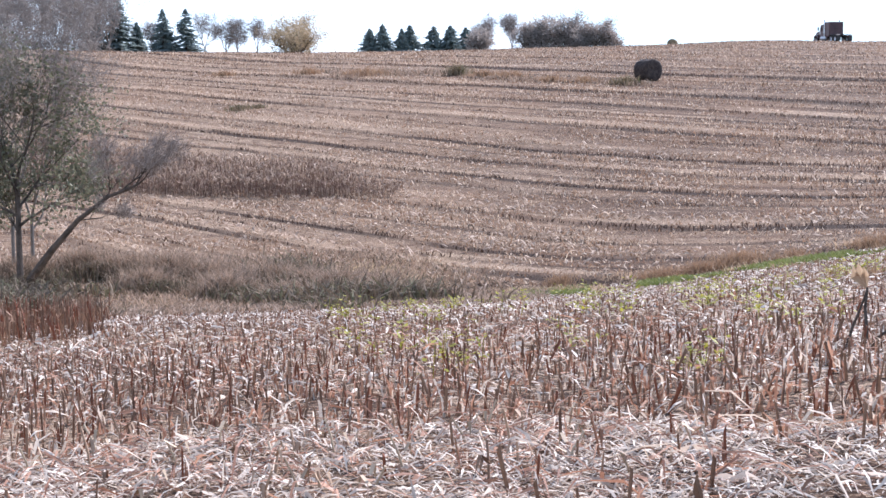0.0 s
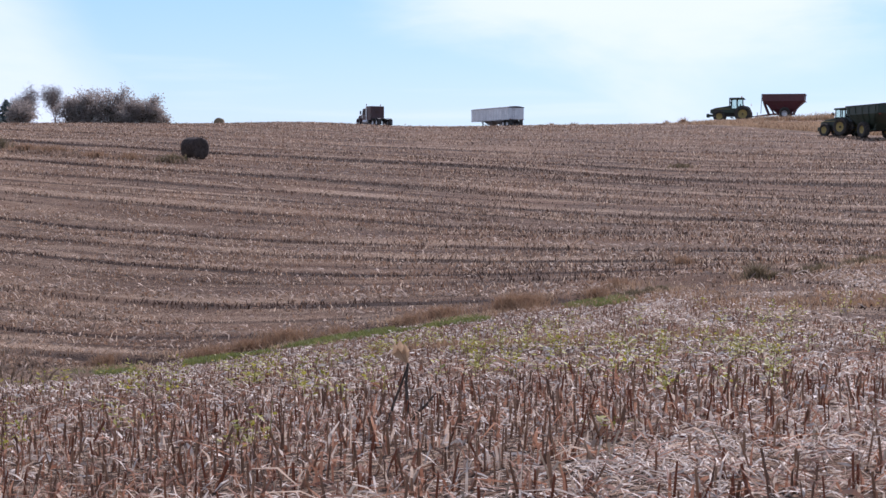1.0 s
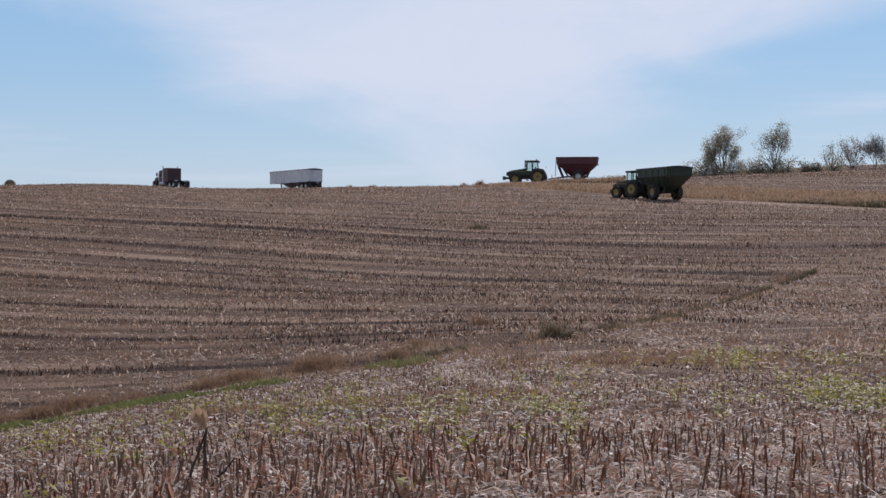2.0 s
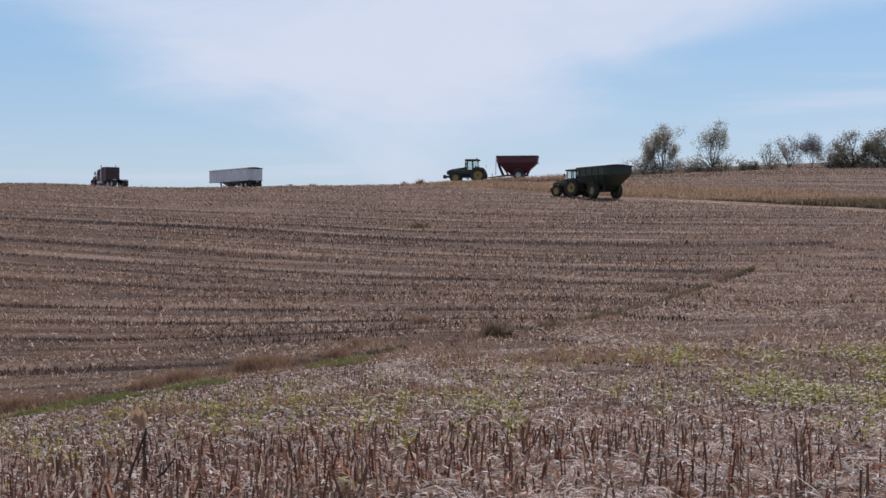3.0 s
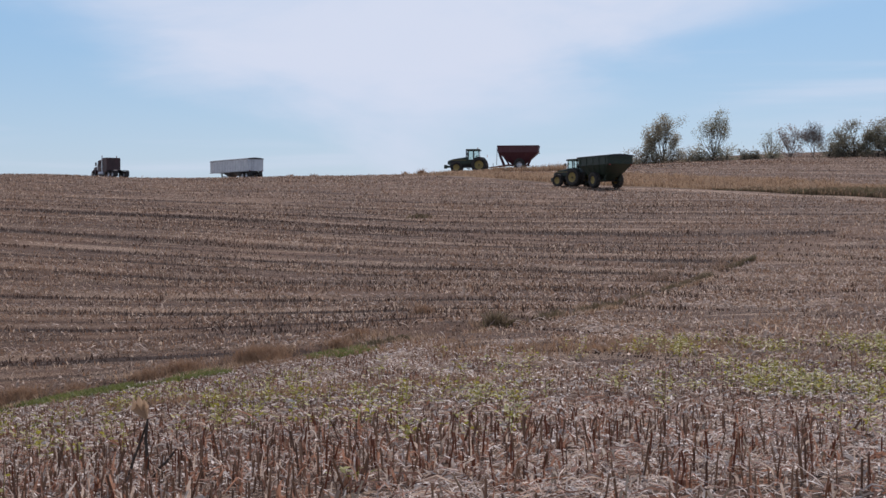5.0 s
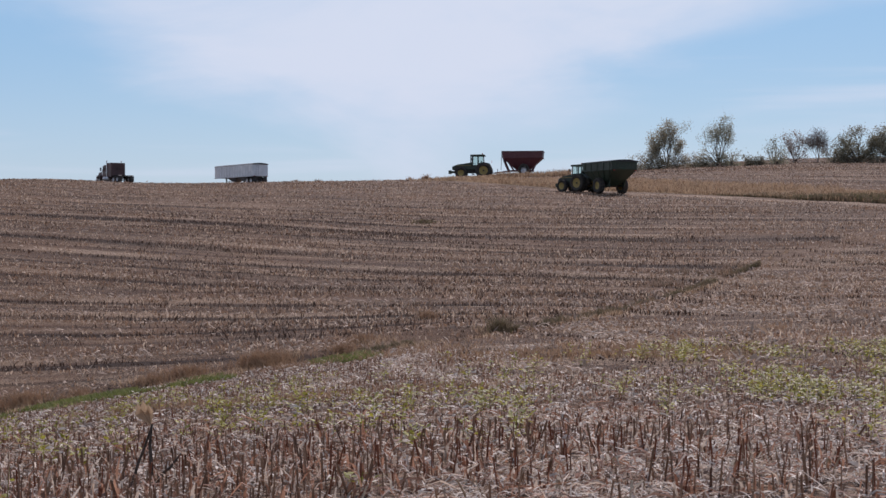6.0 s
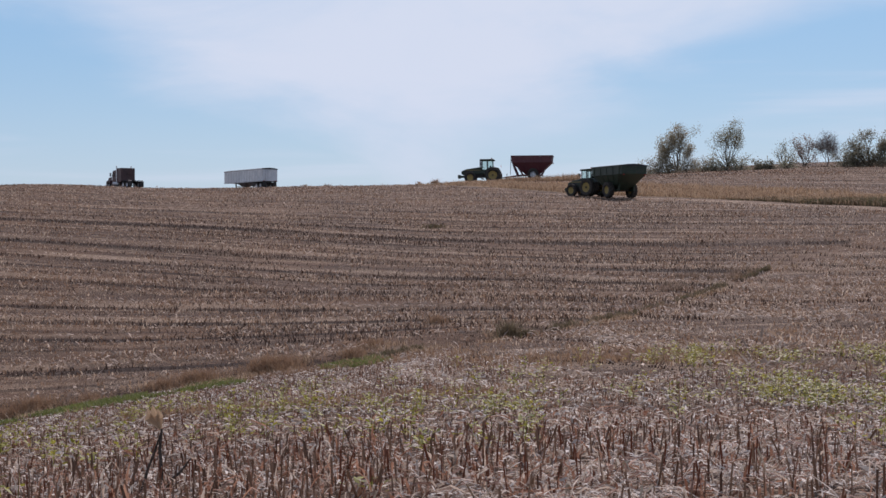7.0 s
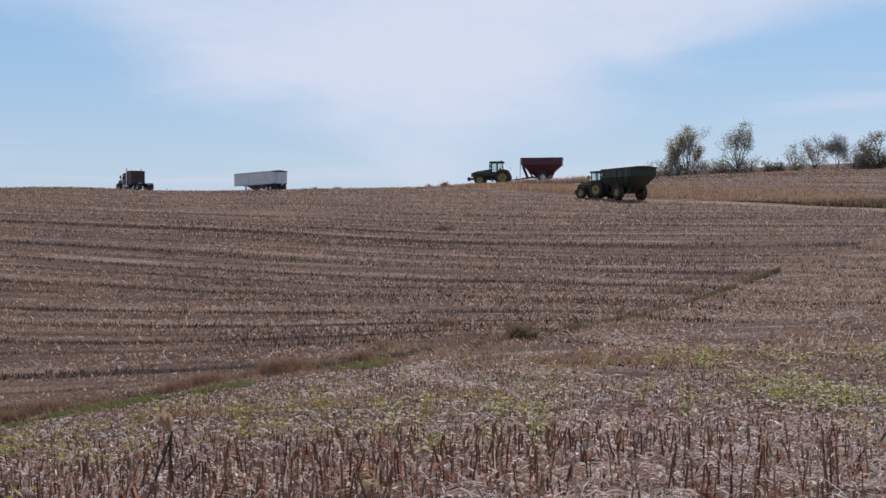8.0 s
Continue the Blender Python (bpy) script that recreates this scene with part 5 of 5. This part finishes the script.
def farm_tractor(name, az, r, heading, label, duals=True):
    t = stand(name, az, r, heading, label, "tractor", "farm tractors")
    part("chassis", box(-1.0, 2.6, -0.35, 0.35, 0.7, 1.15, 0.05), P_BLACK, t)
    hood = part("hood", prism([(0.35, 1.15), (2.75, 1.1), (2.9, 1.3), (2.8, 1.62), (2.2, 1.84), (0.35, 2.12)], -0.45, 0.45, 0.07), P_GREEN, t)
    part("grille", box(2.84, 2.9, -0.32, 0.32, 1.15, 1.55, 0.02), P_BLACK, hood)
    for s in (-1, 1):
        part("side_grille", box(1.4, 2.5, s * 0.452 - 0.01, s * 0.452 + 0.01, 1.25, 1.6, 0.005), P_BLACK, hood)
        part("stripe", box(0.5, 2.4, s * 0.455 - 0.006, s * 0.455 + 0.006, 1.66, 1.72, 0), P_YELLOW, hood)
        part("headlight", box(2.74, 2.86, s * 0.3 - 0.08, s * 0.3 + 0.08, 1.5, 1.6, 0.015), P_LAMP, hood)
    for k in range(10):
        part("front_weight", box(3.0, 3.35, -0.4 + k * 0.081, -0.4 + k * 0.081 + 0.066, 0.62, 1.08, 0.02), P_GREEN, t)
    part("weight_bracket", box(2.6, 3.05, -0.3, 0.3, 0.72, 1.0, 0.03), P_GREEN, t)
    part("exhaust", pipe([(0.62, -0.55, 1.5), (0.62, -0.55, 3.0), (0.56, -0.55, 3.12)], 0.065), P_BLACK, t)
    cab = part("cab", box(-1.15, 0.42, -0.78, 0.78, 1.15, 1.75, 0.05), P_GREEN, t)
    for x, z0 in ((-1.1, 1.7), (-0.35, 1.7), (0.38, 1.7)):
        for s in (-1, 1):
            part("pillar", prism([(x - 0.045, z0), (x + 0.045, z0), (x * 0.92 + 0.045, 2.92), (x * 0.92 - 0.045, 2.92)], s * 0.76 - 0.04, s * 0.76 + 0.04, 0.01), P_BLACK, cab)
    part("roof", prism([(-1.25, 2.9), (0.52, 2.9), (0.6, 2.98), (0.48, 3.1), (-1.12, 3.12), (-1.28, 3.0)], -0.88, 0.88, 0.05), P_GREEN, cab)
    part("front_window", box(0.375, 0.39, -0.7, 0.7, 1.76, 2.9, 0), GLASS, cab)
    part("back_window", box(-1.09, -1.075, -0.7, 0.7, 1.76, 2.9, 0), GLASS, cab)
    for s in (-1, 1):
        part("side_window", box(-1.02, 0.34, s * 0.76 - 0.006, s * 0.76 + 0.006, 1.76, 2.9, 0), GLASS, cab)
        part("work_light", box(0.5, 0.6, s * 0.65 - 0.09, s * 0.65 + 0.09, 3.02, 3.12, 0.02), P_LAMP, cab)
        part("mirror", box(0.4, 0.46, s * 1.12 - 0.1, s * 1.12 + 0.1, 2.3, 2.62, 0.015), P_BLACK, cab)
        part("fender", prism([(-2.0, 1.55), (-1.75, 1.95), (-1.1, 2.08), (-0.45, 1.95), (-0.2, 1.6), (-0.3, 1.55), (-0.6, 1.85), (-1.1, 1.98), (-1.65, 1.85), (-1.9, 1.55)], s * 0.95 - 0.26, s * 0.95 + 0.26, 0.015), P_GREEN, t)
        part("step", box(0.1, 0.45, s * 0.9 - 0.18, s * 0.9 + 0.18, 0.55, 0.61, 0.01), P_BLACK, t)
    part("seat", prism([(-0.75, 1.6), (-0.15, 1.6), (-0.15, 1.72), (-0.6, 1.74), (-0.68, 2.3), (-0.8, 2.3)], -0.26, 0.26, 0.04), P_BLACK, cab)
    part("steering_wheel", lathe([(0.18, -0.015), (0.2, 0.0), (0.18, 0.015), (0.16, 0.0), (0.18, -0.015)], (0, 0, 0)), P_BLACK, cab).matrix_local = pose(0.1, 0, 2.02, 60, 0, 90)
    for s in (-1, 1):
        wheel(t, -1.1, s * 0.95, 0.98, 0.5, P_YELLOW, 0.56, 16)
        if duals:
            wheel(t, -1.1, s * 1.52, 0.98, 0.5, P_YELLOW, 0.56, 16)
        wheel(t, 1.75, s * 0.95, 0.72, 0.42, P_YELLOW, 0.55, 14)
    part("rear_axle", pipe([(-1.1, -1.75, 0.98), (-1.1, 1.75, 0.98)], 0.1), P_BLACK, t)
    part("front_axle", pipe([(1.75, -1.0, 0.72), (1.75, 1.0, 0.72)], 0.1), P_GREEN, t)
    part("drawbar", box(-2.3, -1.0, -0.06, 0.06, 0.48, 0.56, 0.01), P_BLACK, t)
    part("slow_sign", prism([(-2.06, 2.05), (-2.03, 2.05), (-2.03, 2.35), (-2.06, 2.35)], -0.18, 0.18, 0), P_SIGN, t, "orange warning triangle plate")
    part("beacon", pipe([(-0.9, 0.6, 3.1), (-0.9, 0.6, 3.28)], 0.06), P_SIGN, cab)
    return t


def grain_cart(name, az, r, heading, label, coat, tarp=False, lift=0.0):
    t = stand(name, az, r, heading, label, "grain cart", "grain carts", lift)
    hull = part("hopper", loft((-0.9, 0.9, -0.45, 0.45, 0.85), (-1.75, 1.75, -1.1, 1.1, 1.45), (-3.05, 3.05, -1.6, 1.6, 2.55), (-3.12, 3.12, -1.62, 1.62, 3.4)), coat, t)
    for s in (-1, 1):
        part("rim_rail", box(-3.16, 3.16, s * 1.64 - 0.05, s * 1.64 + 0.05, 3.32, 3.46, 0.015), coat, hull)
        part("rim_rail", box(s * 3.14 - 0.05, s * 3.14 + 0.05, -1.66, 1.66, 3.32, 3.46, 0.015), coat, hull)
        part("knee_rail", box(-3.1, 3.1, s * 1.62 - 0.04, s * 1.62 + 0.04, 2.5, 2.6, 0.01), coat, hull)
        for k in range(5):
            x = -2.6 + k * 1.3
            part("side_rib", box(x - 0.04, x + 0.04, s * 1.635 - 0.035, s * 1.635 + 0.035, 2.58, 3.34, 0.008), coat, hull)
            part("slope_rib", pipe([(x, s * 1.62, 2.52), (x * 0.62, s * 1.14, 1.47)], 0.04, 6), coat, hull)
    part("sight_window", box(3.10, 3.13, -0.4, 0.4, 2.75, 3.2, 0), GLASS, hull)
    if tarp:
        bm = bmesh.new()
        rings = [[bm.verts.new((x, y, z)) for y, z in ((-1.7, 3.4), (-1.66, 3.5), (-0.8, 3.6), (0, 3.64), (0.8, 3.6), (1.66, 3.5), (1.7, 3.4))] for x in np.linspace(-3.2, 3.2, 9)]
        for p, q in zip(rings, rings[1:]):
            for i in range(6):
                bm.faces.new((p[i], p[i + 1], q[i + 1], q[i]))
        for ring in (rings[0], rings[-1]):
            bm.faces.new(ring)
        part("tarp", bm, P_TARP, t, "black tarp over the hopper")
    part("axle_beam", box(-0.6, 0.2, -1.25, 1.25, 0.72, 0.95, 0.03), P_BLACK, t)
    for s in (-1, 1):
        part("hopper_leg", prism([(-1.5, 0.85), (-1.3, 0.85), (-1.9, 1.9), (-2.1, 1.9)], s * 0.95 - 0.06, s * 0.95 + 0.06, 0.01), coat, t)
        part("hopper_leg", prism([(1.3, 0.85), (1.5, 0.85), (2.3, 1.95), (2.1, 1.95)], s * 0.95 - 0.06, s * 0.95 + 0.06, 0.01), coat, t)
        part("main_beam", box(-1.6, 1.6, s * 0.95 - 0.08, s * 0.95 + 0.08, 0.75, 0.92, 0.02), coat, t)
        part("tongue_beam", pipe([(1.5, s * 0.9, 0.85), (4.3, 0.0, 0.55)], 0.09, 6), coat, t)
        part("tail_light", box(-3.18, -3.1, s * 1.35 - 0.1, s * 1.35 + 0.1, 2.4, 2.5, 0.01), P_REDLAMP, t)
        wheel(t, -0.2, s * 1.5, 0.85, 0.62, P_YELLOW if coat is P_GREEN else P_ALLOY, 0.5, 14)
    part("hitch", box(4.2, 4.6, -0.07, 0.07, 0.48, 0.6, 0.015), P_BLACK, t)
    part("jack", pipe([(3.9, 0.14, 0.0), (3.9, 0.14, 1.1)], 0.05, 6), P_BLACK, t)
    part("auger_tube", pipe([(2.3, -0.8, 0.9), (2.95, -1.55, 2.2), (3.25, -1.75, 3.1)], 0.2, 10), coat, t)
    ladder = part("ladder", pipe([(3.32, 0.6, 0.9), (3.22, 0.6, 3.4)], 0.025, 6), P_BLACK, t)
    part("ladder_rail", pipe([(3.32, 1.0, 0.9), (3.22, 1.0, 3.4)], 0.025, 6), P_BLACK, ladder)
    for k in range(7):
        part("ladder_rung", pipe([(3.31 - k * 0.012, 0.6, 1.05 + k * 0.34), (3.31 - k * 0.012, 1.0, 1.05 + k * 0.34)], 0.02, 6), P_BLACK, ladder)
    return t


semi_truck(-12.05, 240, 64)
hopper_trailer(-7.55, 246, 61)
t = farm_tractor("tractor", 0.88, 238, 4, "dark green farm tractor with yellow rims on the skyline")
t.scale = (1.2, 1.2, 1.15)
t = grain_cart("grain_cart", 2.6, 238, 4, "dark red grain cart with a sloped hopper on the skyline", P_RED)
t.scale = (0.98, 1.0, 1.1)
farm_tractor("tractor", 4.62, 181.5, 42, "dark green farm tractor with yellow rims towing a grain cart")
grain_cart("grain_cart", 5.7, 177, 58, "dark green grain cart with a black tarp on the field track", P_GREEN, True)


# ---------------------------------------------------------------- bales
M_HAY = material("dark_hay", (0.03, 0.021, 0.018), (0.085, 0.06, 0.048), 0.9, 4.0, bump=0.6)
M_DRYHAY = material("weathered_hay", (0.16, 0.12, 0.07), (0.30, 0.23, 0.14), 0.9, 4.0, bump=0.6)


def round_bale(az, r, radius, length, turn, mat, label, sink=0.05):
    x, y, z = spot(az, r)
    ob = tagged(new("round_bale"), label, "bale")
    ob.matrix_world = pose(x, y, z - sink, 0, 0, turn)
    h = length / 2
    p = lathe([(0.0, -h * 0.97), (radius * 0.5, -h), (radius * 0.86, -h * 0.98), (radius * 0.98, -h * 0.88), (radius, -h * 0.5), (radius * 1.015, 0), (radius, h * 0.5), (radius * 0.98, h * 0.88), (radius * 0.86, h * 0.98), (radius * 0.5, h), (0.0, h * 0.97)], (0, 0, 0), 36)
    v = np.concatenate(p.v)
    v = v * (1 + 0.03 * wave(v[:, 0] * 9, v[:, 2] * 9, 1.0, 3) + 0.035 * wave(v[:, 1] * 4, v[:, 2] * 3, 1.0, 5))[:, None]
    v[:, 2] = np.maximum(v[:, 2] * 0.97, -radius * 0.93) + radius * 0.93
    p.v = [v]
    roll = part("roll", p, mat, ob, flat=False)
    q = Pile()
    n = 500
    a, yy = rng.uniform(0, 2 * np.pi, n), rng.uniform(-h, h, n)
    c = np.stack([radius * 0.99 * np.cos(a), yy, np.maximum(radius * 0.97 * np.sin(a) + radius * 0.93, 0.03)], 1)
    d = np.stack([np.cos(a + 0.9), rng.normal(0, 0.5, n), np.sin(a + 0.9)], 1) * rng.uniform(0.06, 0.2, n)[:, None]
    w = np.array([0, 0.012, 0])[None] * np.ones((n, 1))
    q.many(np.stack([c - w, c + w, c + d], 1), [(0, 1, 2)])
    tagged(part("loose_straw", q, mat, ob), kind="stuff")
    for yb in (-0.5, -0.17, 0.17, 0.5):
        part("net_band", lathe([(radius * 1.02, yb * h - 0.02), (radius * 1.025, yb * h), (radius * 1.02, yb * h + 0.02)], (0, 0, radius * 0.93), 36), mat, ob)
    return ob


round_bale(-18.36, 137, 0.98, 1.7, 58, M_HAY, "dark weathered round hay bale on the hillside")
round_bale(-17.5, 236, 0.75, 1.5, 10, M_DRYHAY, "weathered round bale half sunk behind the crest", 0.55)


# ---------------------------------------------------------------- dead forked weed in the near stubble
def dead_weed(az, r):
    x, y, z = spot(az, r)
    ob = tagged(new("dead_weed"), "dark forked dead weed stalk with a hanging tan leaf", "weed")
    ob.location = (x, y, z - 0.03)
    stem = Pile()
    stem.tube([(0, 0, 0), (0.012, 0, 0.2), (-0.006, 0, 0.42), (0.015, 0, 0.62)], [0.024, 0.020, 0.018, 0.012], 6)
    part("stem", stem, M_BARK, ob)
    for line in ([(-0.19, 0.03, 0.0), (-0.13, 0.03, 0.22), (-0.05, 0.02, 0.42), (0.005, 0.0, 0.58)], [(0.03, 0.03, 0.02), (0.12, 0.03, 0.14), (0.19, 0.03, 0.20), (0.29, 0.03, 0.33)], [(0.1, 0.02, 0.0), (0.11, 0.03, 0.14)]):
        fork = Pile()
        fork.tube(line, [0.017, 0.015, 0.013, 0.009][:len(line)], 6)
        part("branch", fork, M_BARK, ob)
    for k, (dx, h, w) in enumerate(((-0.05, 0.24, 0.06), (-0.10, 0.20, 0.05), (0.0, 0.2, 0.05))):
        p = Pile()
        p.add([(0.01, 0, 0.6), (dx - w, 0.01, 0.62 + h * 0.4), (dx - w * 0.4, -0.02, 0.62 + h), (dx + w * 0.5, 0.02, 0.62 + h * 0.6), (dx, 0.05, 0.62 + h * 0.5)], [(0, 1, 4), (1, 2, 4), (2, 3, 4), (3, 0, 4)])
        part("leaf", p, M_TAN, ob)


dead_weed(-10.75, 15.6)


# ---------------------------------------------------------------- nearest single stalks
def single_stalks():
    shapes = []
    for k in range(8):
        rnd = random.Random(400 + k)
        p = Pile()
        h, lean = rnd.uniform(0.10, 0.34), rnd.gauss(0, 0.07)
        p.tube([(0, 0, -0.02), (lean * 0.4, 0, h * 0.5), (lean, 0.01, h)], [0.010, 0.0085, 0.008], 6)
        for j in range(2):
            a, z = rnd.uniform(0, 6.28), rnd.uniform(0.3, 0.8) * h
            dx, dy = math.cos(a), math.sin(a)
            l, w = rnd.uniform(0.06, 0.16), 0.014
            p.add([(-dy * w, dx * w, z), (dy * w, -dx * w, z), (dx * l * 0.6 + dy * w, dy * l * 0.6 - dx * w, z + 0.05), (dx * l * 0.6 - dy * w, dy * l * 0.6 + dx * w, z + 0.05), (dx * l, dy * l, z - 0.06)], [(0, 1, 2, 3), (3, 2, 4)])
        shapes.append(p.mesh("corn_stalk", M_SINGLE[k % 2]))
    x, y = row_places(NEAR_ROWS, 0.76, 0.2, LEFT, RIGHT, 9.0, 17.0, 0.05)
    pick = (bare_band(x, y) > 0.5) & (rng.random(len(x)) < 0.45)
    x, y = x[pick][:280], y[pick][:280]
    for i, (u, v, w) in enumerate(zip(x, y, ground_z(x, y))):
        ob = tagged(new("corn_stalk", shapes[i % 8]), "single cut corn stalk standing in pale crop litter", "corn stalk", "single cut stalks")
        ob.matrix_world = pose(float(u), float(v), float(w), 0, 0, float(rng.uniform(0, 360)))


M_SINGLE = [material("single_stalk", (0.16, 0.085, 0.052), (0.46, 0.31, 0.20), 0.7, 6.0, vary="object", c=(0.24, 0.11, 0.06)), material("single_pale_stalk", (0.26, 0.17, 0.10), (0.60, 0.46, 0.32), 0.7, 6.0, vary="object")]
single_stalks()
